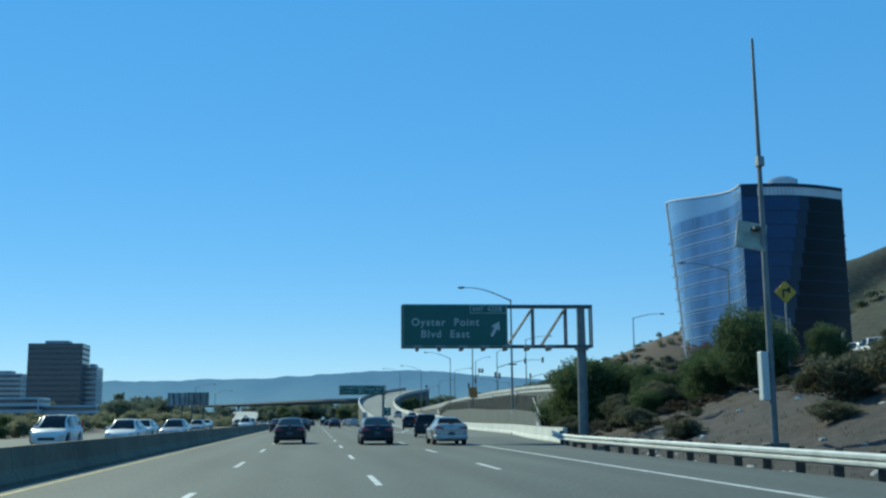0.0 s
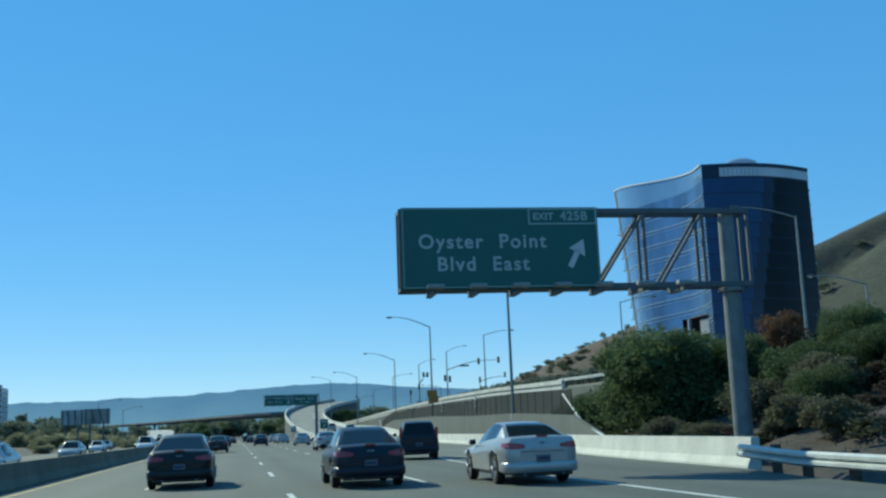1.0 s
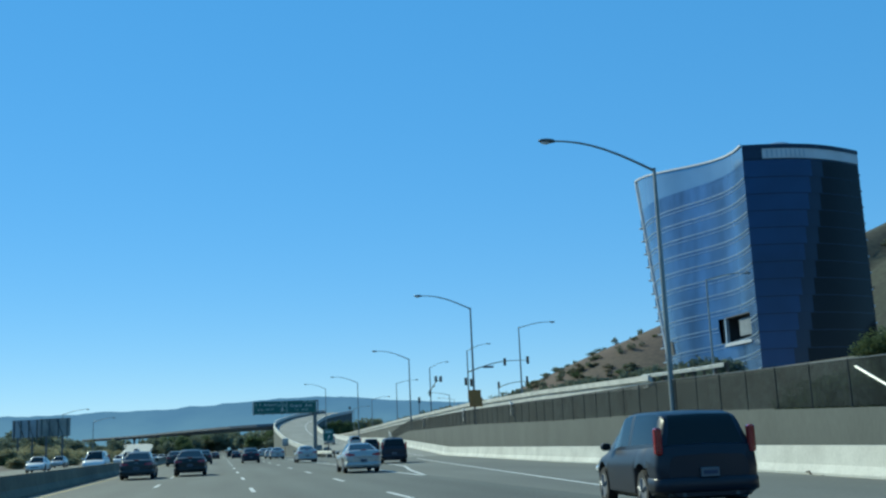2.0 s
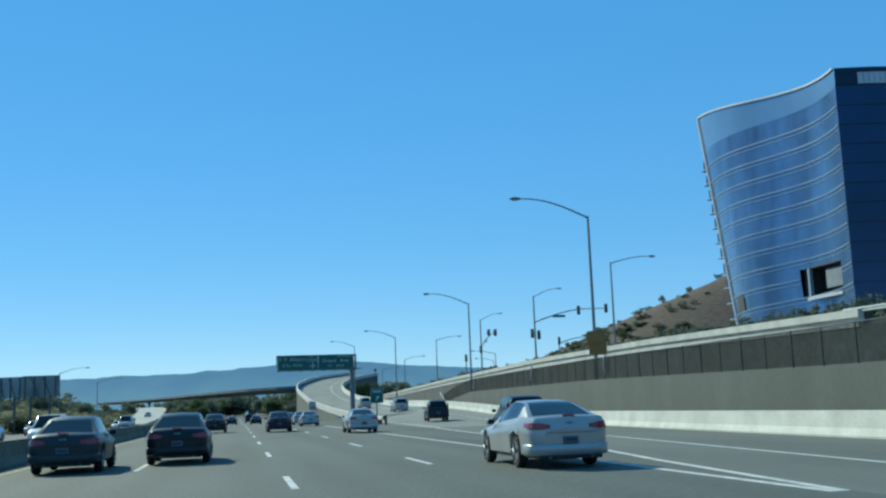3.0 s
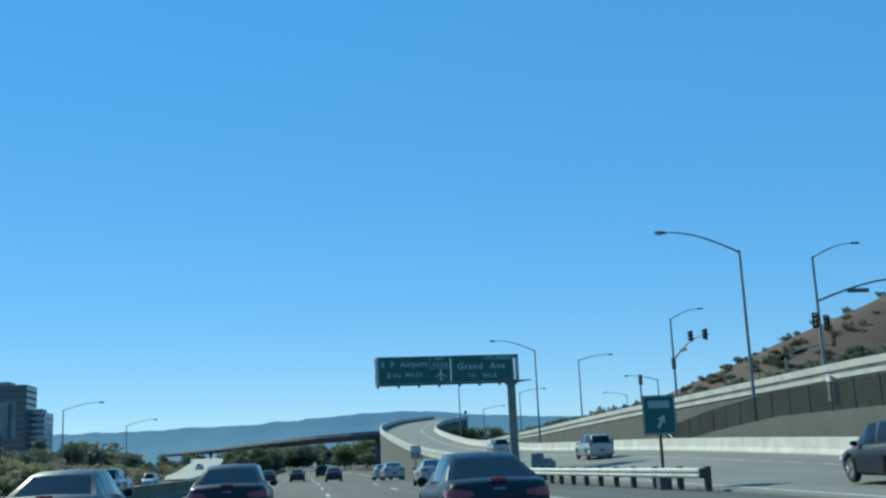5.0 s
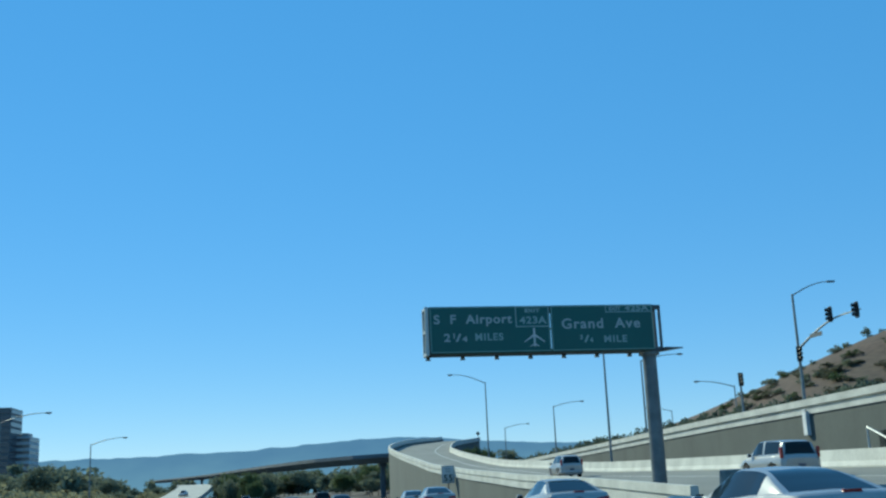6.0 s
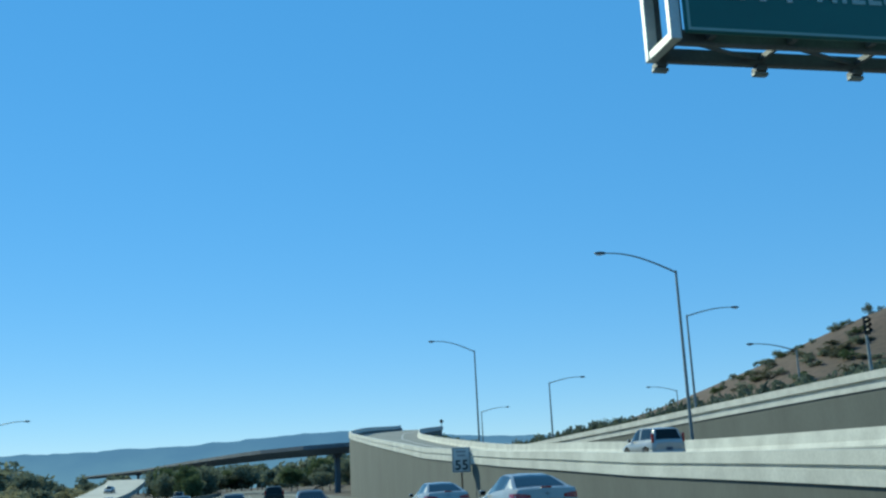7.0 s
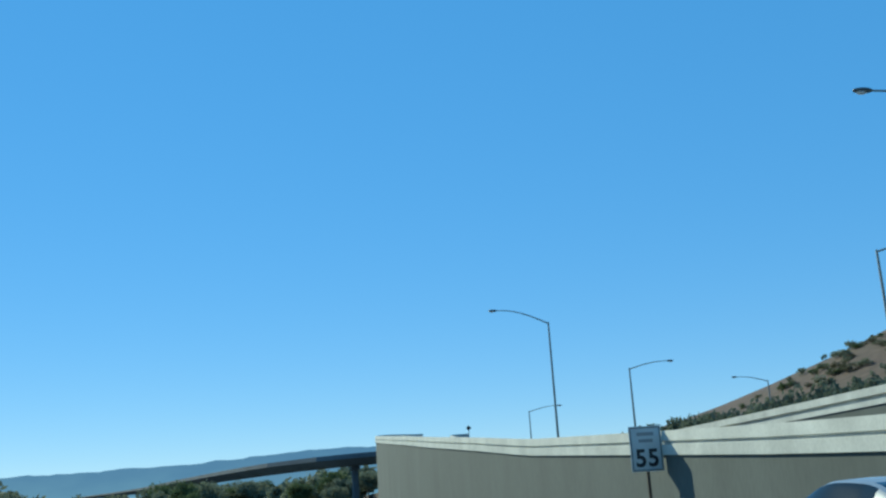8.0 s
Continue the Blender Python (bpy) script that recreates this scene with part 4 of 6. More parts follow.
TOWER_WHITE = material("tower_cap", (0.62, 0.64, 0.66), 0.5, stain=0.08, stain_scale=0.2)
# shade inside the terrace and the small opening, put into a dark colour
RECESS_SHADE = material("recess_shade", (0.05, 0.055, 0.06), 0.7)

tower = thing("office_tower", pose(0, 0, 0), "curved blue glass office tower with a leaning wavy facade", "building")
Z0, FLOORS = 10.5, 13


def side_point(u, z):
    """The wavy facade towards the freeway: u runs from the near corner to the far edge, which leans out with height."""
    far = 319.0 + 14.2 * (z - 14) / 58
    y = 270.4 + (far - 270.4) * u
    return Vector((116.6 + 0.8 * u + 2.6 * math.sin(u * math.tau), y, z))


def side_roof(u):
    return 64.6 + 7.6 * u ** 1.15 - 0.4 * math.sin(u * math.pi)


def front_point(u, z):
    """The slightly bowed facade towards the oncoming view."""
    return Vector((116.6 + 31.0 * u, 270.4 + 2.6 * u - 3.4 * math.sin(u * math.pi), z))


def band(fn, lo, hi, n, mat, name, label="", out=0.0, u0=0.0, u1=1.0, smooth_it=True):
    v, f = [], []
    for i in range(n + 1):
        u = u0 + (u1 - u0) * i / n
        zl = lo(u) if callable(lo) else lo
        zh = hi(u) if callable(hi) else hi
        a, b = fn(u, zl), fn(u, zh)
        d = fn(min(u + 0.01, 1.01), zl) - fn(u - 0.01, zl)
        nrm = Vector((d.y, -d.x, 0)).normalized() * out
        if fn is side_point:
            nrm = -nrm
        v += [a + nrm, b + nrm, b, a]
        if i:
            k = 4 * i
            f += [(k - 4, k - 3, k + 1, k)]
            if out:
                f += [(k - 3, k - 2, k + 2, k + 1), (k - 4, k, k + 3, k - 1)]
    return mesh_part(name, v, f, mat, tower, label, smooth=smooth_it and not out)


step = (61.0 - Z0) / FLOORS


def slab(z):
    """A floor line that fans out with the leaning facade."""
    return lambda u: z + (z - 44) * 0.095 * u


# edge of the painted blue reflection on the front, further across with height
def reflection_edge(z):
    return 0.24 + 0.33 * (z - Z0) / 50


for k in range(FLOORS):
    z = Z0 + k * step
    if k == 3:      # the terrace breaks through this floor and half the next
        band(side_point, slab(z), slab(z + step), 5, GLASS_BLUE, "window_band", "blue reflective glass", u1=0.135)
        band(side_point, slab(z), slab(z + step), 18, GLASS_BLUE, "window_band", "blue reflective glass", u0=0.42)
    elif k == 4:
        band(side_point, slab(z), slab(z + step), 5, GLASS_BLUE, "window_band", "blue reflective glass", u1=0.135)
        band(side_point, 27.4, slab(z + step), 8, GLASS_BLUE, "window_band", "blue reflective glass", u0=0.135, u1=0.42)
        band(side_point, slab(z), slab(z + step), 18, GLASS_BLUE, "window_band", "blue reflective glass", u0=0.42)
    else:
        band(side_point, slab(z), slab(z + step), 26, GLASS_BLUE, "window_band", "blue reflective glass")
    for lo, hi, out, u1 in ((-0.11, 0.11, 0.16, 1.0), (-0.92, -0.80, 0.10, 0.97)):
        for a, b in (((0.0, 0.13), (0.425, u1)) if k == 4 else ((0.0, u1),)):
            band(side_point, slab(z + lo), slab(z + hi), 20, SPANDREL, "spandrel", out=out, u0=a, u1=b)
    m = reflection_edge(z + step / 2)
    band(front_point, z, z + step, 10, GLASS_NAVY, "window_band", "front glass painted with a deep blue sky reflection", u1=m - 0.05)
    band(front_point, z, z + step, 4, GLASS_SLATE, "window_band", "front glass at the painted reflection's soft edge", u0=m - 0.05, u1=m + 0.05)
    band(front_point, z, z + step, 10, GLASS_DARK, "window_band", "front glass painted dark beside the sky reflection", u0=m + 0.05)
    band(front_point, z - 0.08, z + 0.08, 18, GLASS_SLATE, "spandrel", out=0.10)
band(side_point, slab(61.0), side_roof, 26, GLASS_PALE, "glass_screen", "pale glass screen above the roof")
band(side_point, lambda u: side_roof(u) - 0.05, lambda u: side_roof(u) + 0.35, 26, TOWER_WHITE, "coping", out=0.35)
band(front_point, 61.0, 61.4, 18, GLASS_SLATE, "spandrel")
band(front_point, 61.4, 63.7, 18, TOWER_WHITE, "roof_band", "pale band under the roofline", out=0.15, u0=0.14)
band(front_point, 61.4, 63.7, 4, GLASS_SLATE, "roof_band", "front glass painted dark beside the sky reflection at the corner", out=0.15, u1=0.14)
for k in range(9):
    band(front_point, 61.7, 63.4, 1, SPANDREL, "roof_vent", out=0.22, u0=0.17 + 0.035 * k, u1=0.18 + 0.035 * k)
band(front_point, 63.7, 64.7, 18, GLASS_SLATE, "coping", out=0.25)
bm = bmesh.new()
rod(bm, side_point(1, Z0), side_point(1, side_roof(1)), 0.55, n=8)
part("edge_fin", bm, TOWER_WHITE, tower, "pale leaning edge fin")
bm = bmesh.new()
ring = [side_point(u, 60.6 + 1.4 * u) for u in np.linspace(1, 0, 14)] + [front_point(u, 60.6) for u in np.linspace(0.05, 1, 14)] + [Vector((146, 310, 60.6)), Vector((130, 332, 62))]
bm.faces.new([bm.verts.new(p) for p in ring])
part("roof", bm, TOWER_WHITE, tower)
v = [Vector((147.6, 273, Z0)), Vector((147.6, 273, 64.5)), Vector((146, 312, 64.5)), Vector((146, 312, Z0)), Vector((128, 326, 66)), Vector((128, 326, Z0))]
mesh_part("rear_wall", v, [(0, 1, 2, 3), (3, 2, 4, 5)], GLASS_DARK, tower)
for k in range(FLOORS):
    z = Z0 + (k + 0.4) * step
    part("balcony", boxed(147.4, 148.05, 273.2, 278, z, z + 0.5, 0.05), SPANDREL, tower)
    far = 319.0 + 14.2 * (z - 14) / 58
    bal = part("balcony", boxed(118.0, 121.0, far + 0.6, far + 3.6, z, z + 2.3, 0.1), GLASS_NAVY, tower, "dark glazed balcony behind the edge fin")
    part("balcony_slab", boxed(117.6, 121.0, far + 0.5, far + 4.3, z - 0.35, z - 0.002, 0.05), SPANDREL, bal)
bm = bmesh.new()
rod(bm, (142, 298, 61), (142, 298, 72.4), 4.6, 4.6, 24)
rod(bm, (142, 298, 72.4), (142, 298, 73.3), 4.6, 3.0, 24)
part("penthouse", bm, SPANDREL, tower)
# no real hole: a dark plate on the glass paints the opening's shade
band(side_point, 20.6, 24.2, 3, RECESS_SHADE, "opening", "dark plate painted as a shaded opening near the edge fin", out=0.2, u0=0.80, u1=0.90)
TERRACE_PANEL = material("terrace_panel_grey", (0.24, 0.27, 0.29), 0.5, stain=0.2, stain_scale=0.6)
terrace = part("terrace_back_wall", boxed(123.4, 123.7, 274, 295, 20.2, 28.5), RECESS_SHADE, tower, "back wall of an open terrace, painted dark as shade")
part("terrace_floor", boxed(118.45, 123.4, 277.4, 292.0, 20.6, 21.3, 0.05), TOWER_WHITE, terrace)
part("terrace_ceiling", boxed(118.8, 123.4, 277.4, 292.0, 27.3, 27.6), RECESS_SHADE, terrace)
part("terrace_side", boxed(118.8, 123.4, 277.1, 277.4, 20.6, 27.6), RECESS_SHADE, terrace)
part("terrace_side", boxed(119.2, 123.4, 292.0, 292.3, 20.6, 27.6), RECESS_SHADE, terrace)
part("terrace_column", boxed(118.6, 119.4, 289.2, 290.0, 21.31, 27.29, 0.05), SPANDREL, terrace)
part("terrace_panel", boxed(119.6, 119.9, 278.6, 284.6, 22.6, 26.6, 0.05), TERRACE_PANEL, terrace, "white panel standing on the terrace")

# overpass crossing beyond the ramp
BRIDGE = spline([(29, 446, 9.65), (25, 450, 9.7), (9, 480, 9.9), (-14, 590, 10.9), (-55, 820, 13.2), (-120, 1100, 16)], 12)
bridge = thing("overpass", pose(0, 0, 0), "long dark concrete overpass crossing the freeway", "bridge")
v, f = sweep(BRIDGE, [(-5.0, -0.05), (-5.0, -0.45), (-3.0, -1.7), (3.0, -1.7), (5.0, -0.45), (5.0, -0.05)])
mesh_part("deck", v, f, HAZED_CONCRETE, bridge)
for s in (-4.9, 4.7):
    v, f = sweep(BRIDGE, [(s, -0.04), (s, 0.45), (s + 0.2, 0.45), (s + 0.2, -0.04)])
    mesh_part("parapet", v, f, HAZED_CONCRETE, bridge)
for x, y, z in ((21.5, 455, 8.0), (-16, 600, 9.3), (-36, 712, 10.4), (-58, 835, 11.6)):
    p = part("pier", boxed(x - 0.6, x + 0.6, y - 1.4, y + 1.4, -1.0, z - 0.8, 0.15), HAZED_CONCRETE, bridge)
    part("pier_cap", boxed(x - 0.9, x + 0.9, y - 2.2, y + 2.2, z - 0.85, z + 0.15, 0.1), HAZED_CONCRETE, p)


# ridge along the horizon, its blue distance haze painted in as a glow
def ridge_material():
    m = bpy.data.materials.new("ridge_painted_haze")
    m.use_nodes = True
    n, l = m.node_tree.nodes, m.node_tree.links
    b = n["Principled BSDF"]
    b.inputs["Roughness"].default_value = 1.0
    b.inputs["Specular IOR Level"].default_value = 0.0
    geo = n.new("ShaderNodeNewGeometry")
    sep = n.new("ShaderNodeSeparateXYZ")
    l.new(geo.outputs["Position"], sep.inputs[0])
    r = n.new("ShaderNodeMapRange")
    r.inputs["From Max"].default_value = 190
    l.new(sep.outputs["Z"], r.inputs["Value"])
    t = n.new("ShaderNodeTexNoise")
    t.inputs["Scale"].default_value = 0.006
    t.inputs["Detail"].default_value = 6
    l.new(geo.outputs["Position"], t.inputs["Vector"])
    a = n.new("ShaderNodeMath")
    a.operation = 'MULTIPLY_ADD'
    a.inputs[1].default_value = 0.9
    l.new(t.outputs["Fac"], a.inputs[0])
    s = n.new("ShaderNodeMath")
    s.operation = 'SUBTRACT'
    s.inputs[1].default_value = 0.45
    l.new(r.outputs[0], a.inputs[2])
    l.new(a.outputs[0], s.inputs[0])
    # glow colours paint the airlight: paler at the foot, deeper blue higher up
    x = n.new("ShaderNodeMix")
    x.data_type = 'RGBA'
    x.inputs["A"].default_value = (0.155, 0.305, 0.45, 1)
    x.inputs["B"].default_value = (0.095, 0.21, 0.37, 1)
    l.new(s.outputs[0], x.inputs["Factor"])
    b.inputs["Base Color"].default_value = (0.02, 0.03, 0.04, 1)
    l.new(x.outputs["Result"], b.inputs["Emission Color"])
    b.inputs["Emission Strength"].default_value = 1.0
    return m


SKYLINE = [(-0.9, 0.026), (-0.42, 0.031), (-0.254, 0.0355), (-0.199, 0.0365), (-0.136, 0.0362), (-0.101, 0.0385), (-0.088, 0.0375), (-0.075, 0.0382), (-0.052, 0.0378), (-0.029, 0.0403), (-0.01, 0.0405),
           (0.024, 0.0432), (0.066, 0.0452), (0.099, 0.0458), (0.132, 0.0440), (0.159, 0.0410), (0.24, 0.036), (0.45, 0.032), (0.9, 0.026)]
v, f = [], []
xs = np.linspace(-0.9, 0.9, 300)
for i, s in enumerate(xs):
    h = float(np.interp(s, [a for a, b in SKYLINE], [b for a, b in SKYLINE])) + 0.0009 * noise.noise((s * 60, 0, 0)) + 0.0006 * noise.noise((s * 160, 5, 0)) + 0.0006 * noise.noise((s * 420, 9, 0))
    Y = 4300
    v += [(s * Y, Y, -30), (s * Y, Y, 1.35 + h * Y * 0.5), (s * Y, Y + 200, 1.35 + h * (Y + 200))]
    if i:
        k = 3 * i
        f += [(k - 3, k, k + 1, k - 2), (k - 2, k + 1, k + 2, k - 1)]
tagged(mesh_part("backdrop_ridge", v, f, ridge_material(), smooth=True), "mountain ridge on the horizon with blue haze painted in", "backdrop", kind="structure")

# far office blocks beyond the opposite carriageway
FACADE = material("office_facade", (0.33, 0.335, 0.33), 0.6, stain=0.1, stain_scale=0.05)
FACADE_PALE = material("office_facade_pale", (0.58, 0.62, 0.63), 0.7, stain=0.12, stain_scale=0.05)
FACADE_DARK = material("office_facade_dark", (0.15, 0.155, 0.16), 0.7, stain=0.1, stain_scale=0.05)
WINDOW_FAR = material("office_windows", (0.035, 0.05, 0.07), 0.15, 0.0, spec=0.7)


def office(x0, x1, y0, y1, h, floors, wall, label, strip_h=0.5, roof=True):
    t = thing("office_building", pose((x0 + x1) / 2, y0, -0.5), label, "building")
    w, d = (x1 - x0) / 2, y1 - y0
    part("wall", boxed(-w, w, 0, d, 0, h, 0.3), wall, t)
    fh = h / floors
    for k in range(floors):
        z = (k + 0.5) * fh
        win = part("window", boxed(-w * 0.97, w * 0.97, -0.15, 0.05, z - fh * strip_h / 2, z + fh * strip_h / 2), WINDOW_FAR, t)
        part("window", boxed(w - 0.05, w + 0.15, d * 0.03, d * 0.97, z - fh * strip_h / 2, z + fh * strip_h / 2), WINDOW_FAR, t)
        part("window_sill", boxed(-w * 0.97, w * 0.97, -0.35, -0.16, z - fh * strip_h / 2 - 0.15, z - fh * strip_h / 2), wall, win)
    if roof:
        part("roof", boxed(-w * 0.45, w * 0.4, d * 0.2, d * 0.7, h - 0.1, h + 3.0, 0.2), FACADE, t)
    return t


office(-264, -215, 1011, 1045, 74, 15, FACADE_DARK, "dark grey office tower with banded windows", strip_h=0.62)
office(-216, -205, 1030, 1060, 53, 11, FACADE_PALE, "lower blue-grey office block beside a tower")
office(-330, -292, 1100, 1130, 50, 10, FACADE_PALE, "pale office block far off")
office(-215, -172, 690, 720, 17, 4, FACADE_PALE, "low white office building with window bands", roof=False)
office(-172, -138, 700, 725, 12, 3, FACADE_PALE, "low white building behind trees", roof=False)

# billboards beyond the opposite carriageway, seen from behind
BOARD = material("billboard_back", (0.32, 0.32, 0.29), 0.8, stain=0.3, stain_scale=0.4, grain=0.1, grain_scale=5)
BOARD_PALE = material("billboard_face", (0.36, 0.40, 0.42), 0.6, stain=0.2, stain_scale=0.4)
for x0, y0, turn, mat, lab in ((-23.4, 242, -4, BOARD, "grey billboard seen from behind with struts"), (-28.4, 244, -20, BOARD_PALE, "pale billboard angled beside another")):
    b = thing("billboard", pose(x0, y0, 0.0, 0, 0, 180 + turn), lab, "billboard", "billboards beside the freeway")
    p = part("board", boxed(0.05, 4.9, -0.08, 0.08, 4.7, 7.6, 0.02), mat, b)
    for x in (0.5, 1.9, 3.3, 4.5):
        part("strut", boxed(x - 0.07, x + 0.07, 0.081, 0.26, 4.3, 7.5), STEEL_DARK, b)
    for x in (1.0, 2.6):
        bm = bmesh.new()
        rod(bm, (x, 0.3, 4.6), (x + 1.2, 0.3, 7.5), 0.06, n=6)
        part("brace", bm, STEEL_DARK, b)
    for x in (1.2, 3.7):
        bm = bmesh.new()
        rod(bm, (x, 0.25, -0.8), (x, 0.25, 4.75), 0.16, n=10)
        part("post", bm, STEEL_DARK, b)


# ---- plants ----
def foliage(seed, blobs, per_blob, leaf, spread=(1, 1, 1), low=0.0):
    """Vertices and faces of many small leaves on the shells of random clumps, within a unit crown."""
    rng = np.random.default_rng(seed)
    out = []
    for _ in range(blobs):
        c = rng.normal(size=3)
        c /= np.linalg.norm(c)
        c *= rng.uniform(0.25, 0.8)
        r = rng.uniform(0.20, 0.42)
        d = rng.normal(size=(per_blob, 3))
        d /= np.linalg.norm(d, axis=1)[:, None]
        p = c + d * r * rng.uniform(0.55, 1.08, (per_blob, 1))
        out.append(p)
    p = np.concatenate(out)
    p = p[p[:, 2] > -0.75 + low] * np.array(spread)
    n = len(p)
    a = rng.normal(size=(n, 3))
    a /= np.linalg.norm(a, axis=1)[:, None]
    b = np.cross(a, rng.normal(size=(n, 3)))
    b /= np.linalg.norm(b, axis=1)[:, None]
    s = leaf * rng.uniform(0.6, 1.4, (n, 1))
    q = np.stack([p - a * s, p + b * s * 0.5, p + a * s, p - b * s * 0.5], 1).reshape(-1, 3)
    return q, np.arange(4 * n).reshape(n, 4).tolist()


def leaf_mesh(name, mat, *a, **k):
    v, f = foliage(*a, **k)
    me = bpy.data.meshes.new(name)
    me.from_pydata(v.tolist(), [], f)
    me.materials.append(mat)
    return me


NEAR_BUSH = [leaf_mesh("crown", LEAF_DARK, s, 72, 640, 0.027, spread=(1, 1, 1)) for s in (1, 2, 3)]
DARK_BUSH = [leaf_mesh("crown", LEAF_DARK, s, 44, 150, 0.055, spread=(1, 1, 1)) for s in (4, 5, 6)]
DRY_BUSH = [leaf_mesh("crown", LEAF_DRY, s, 34, 130, 0.065, spread=(1, 1, 1)) for s in (11, 12, 13)]
SLOPE_BUSH = [leaf_mesh("crown", LEAF_SLOPE, s, 40, 260, 0.05, spread=(1, 1, 1)) for s in (14, 15, 16)]
FAR_CROWN = [leaf_mesh("crown", LEAF_FAR, s, 26, 80, 0.075) for s in (21, 22, 23)]


def stems(seed, h, r):
    rng = random.Random(seed)
    bm = bmesh.new()
    rod(bm, (0, 0, -0.4), (0.1, 0, h * 0.55), r, r * 0.6, 8)
    for k in range(5):
        a = k * 1.26 + rng.random()
        rod(bm, (0.05, 0, h * (0.3 + 0.05 * k)), (math.cos(a) * h * 0.35, math.sin(a) * h * 0.35, h * (0.6 + 0.3 * rng.random())), r * 0.5, r * 0.15, 6)
    return bm


JOINED = {}


def far_shrub(x, y, size, height, key, seed):
    """Adds a far shrub to a joined belt of scrub."""
    v, f = foliage(seed, 12, 34, 0.12)
    v = v * np.array((size, size, height * 0.6)) + np.array((x, y, ground_z(x, y) + height * 0.36))
    V, F = JOINED.setdefault(key, ([], []))
    n = sum(len(q) for q in V)
    V.append(v)
    F.extend((np.array(f) + n).tolist())


def shrub(x, y, size, height, meshes, label, cat="bush", name="bush", group="", z=None, k=0, trunk=0.0):
    z = ground_z(x, y) if z is None else z
    t = thing(name, pose(x, y, z, 0, 0, (x * 37 + y * 91) % 360), label, cat, group)
    part("trunk", stems(int(x * 7 + y), height * 0.8, 0.05 + 0.03 * height * 0.5), BARK, t)
    c = new("crown", meshes[k % len(meshes)])
    c.parent = t
    c.location = (0, 0, height * (0.42 + trunk * 0.25))
    c.scale = (size, size, height * (0.60 - trunk * 0.2))
    return t


BG = "bushes on the cutting"
rng = random.Random(4)
for x, y, s, h in ((21.5, 80, 4.6, 5.4), (24.0, 87, 4.0, 4.6), (25.8, 59.5, 2.7, 4.9), (28.2, 63.5, 2.4, 3.9), (24.4, 63, 2.0, 2.8), (26.8, 70, 1.6, 1.9), (23.9, 70.5, 2.1, 2.7), (21.6, 66, 1.5, 1.8), (24.6, 79, 3.0, 3.6), (28.0, 73, 1.8, 2.8),
                   (28.2, 55, 1.25, 2.5), (22.5, 95, 2.4, 2.4), (27, 97, 2.6, 2.6)):
    shrub(x, y, s, h, NEAR_BUSH, "dense dark green bush on a dry slope", group=BG, k=int(x))
for x, y, s, h in ((18.0, 72, 1.5, 1.4), (22.6, 67, 1.6, 1.9), (21, 70, 1.5, 2.0), (19.6, 65, 1.3, 1.4), (26, 78, 2.2, 1.8), (21.4, 41, 1.9, 1.9), (23.5, 39, 2.0, 1.8), (24.6, 44, 1.7, 1.5), (19.2, 61.5, 1.3, 1.4), (19.2, 37, 1.1, 0.8), (16.9, 47, 1.2, 0.9), (28.5, 42, 2.0, 1.6), (17.0, 67, 1.2, 1.1), (30, 50, 1.8, 1.5),
                   (18.6, 30, 1.0, 0.7), (21.0, 33, 1.3, 1.0), (25.4, 34, 1.6, 1.2), (33, 45, 1.8, 1.4)):
    shrub(x, y, s, h, SLOPE_BUSH, "low dry brownish shrub on bare earth", group=BG, k=int(x + y))

# loose stones and litter on the slope
ROCKS = []
for k in range(3):
    bm = bmesh.new()
    bmesh.ops.create_icosphere(bm, subdivisions=2, radius=0.3)
    for q in bm.verts:
        q.co *= 0.75 + 0.5 * noise.noise(q.co * 3 + Vector((k * 9, 0, 0)))
        q.co.z *= 0.6
    me = bpy.data.meshes.new("rock")
    bm.to_mesh(me)
    bm.free()
    me.materials.append(ROCK)
    ROCKS.append(me)
for k in range(90):
    x, y = rng.uniform(13.8, 32), rng.uniform(24, 90)
    ob = new("rock", ROCKS[k % 3])
    s = rng.uniform(0.18, 0.95)
    ob.matrix_basis = Matrix.Translation((x, y, ground_z(x, y) + 0.02)) @ Matrix.Rotation(rng.random() * 6, 4, 'Z') @ Matrix.Diagonal((s * 1.3, s, s, 1))
    tagged(ob, "pale loose rock lying on the bare slope", "rock", "rocks on the cutting")

for k in range(60):
    x, y = 12.75 + rng.random() ** 2 * 1.6, rng.uniform(28, 60)
    ob = new("rock", ROCKS[k % 3])
    s = rng.uniform(0.15, 0.5)
    ob.matrix_basis = Matrix.Translation((x, y, ground_z(x, y) + 0.03)) @ Matrix.Rotation(rng.random() * 6, 4, 'Z') @ Matrix.Diagonal((s * 1.8, s, s * 0.7, 1))
    tagged(ob, "pale scrap of stone behind the guardrail", "rock", "rocks on the cutting")
# reddish shrub and weathered posts on the crest of the cutting
LEAF_RED = leaf_material("rusty_leaves", (0.11, 0.06, 0.035), (0.22, 0.13, 0.075))
RED_BUSH = [leaf_mesh("crown", LEAF_RED, 31, 40, 220, 0.05)]
shrub(36.6, 95, 2.0, 3.4, RED_BUSH, "rusty brown shrub on the crest of the cutting", group=BG)
shrub(33.5, 84, 1.0, 2.4, NEAR_BUSH, "narrow dark shrub on the crest of the cutting", group=BG)
WEATHERED = material("weathered_post", (0.34, 0.32, 0.28), 0.85, grain=0.2, grain_scale=12, stain=0.2, stain_scale=2)
for y in (68.8, 70.4, 71.9, 73.2):
    ob = thing("marker_post", pose(36.6, y, ground_z(36.6, y)), "pale weathered post on the crest of the cutting", "post", "posts on the crest")
    part("post", boxed(-0.09, 0.09, -0.09, 0.09, -0.4, 1.85, 0.02), WEATHERED, ob)

# patchy dry brush over the upper cutting
brush_rng = random.Random(21)
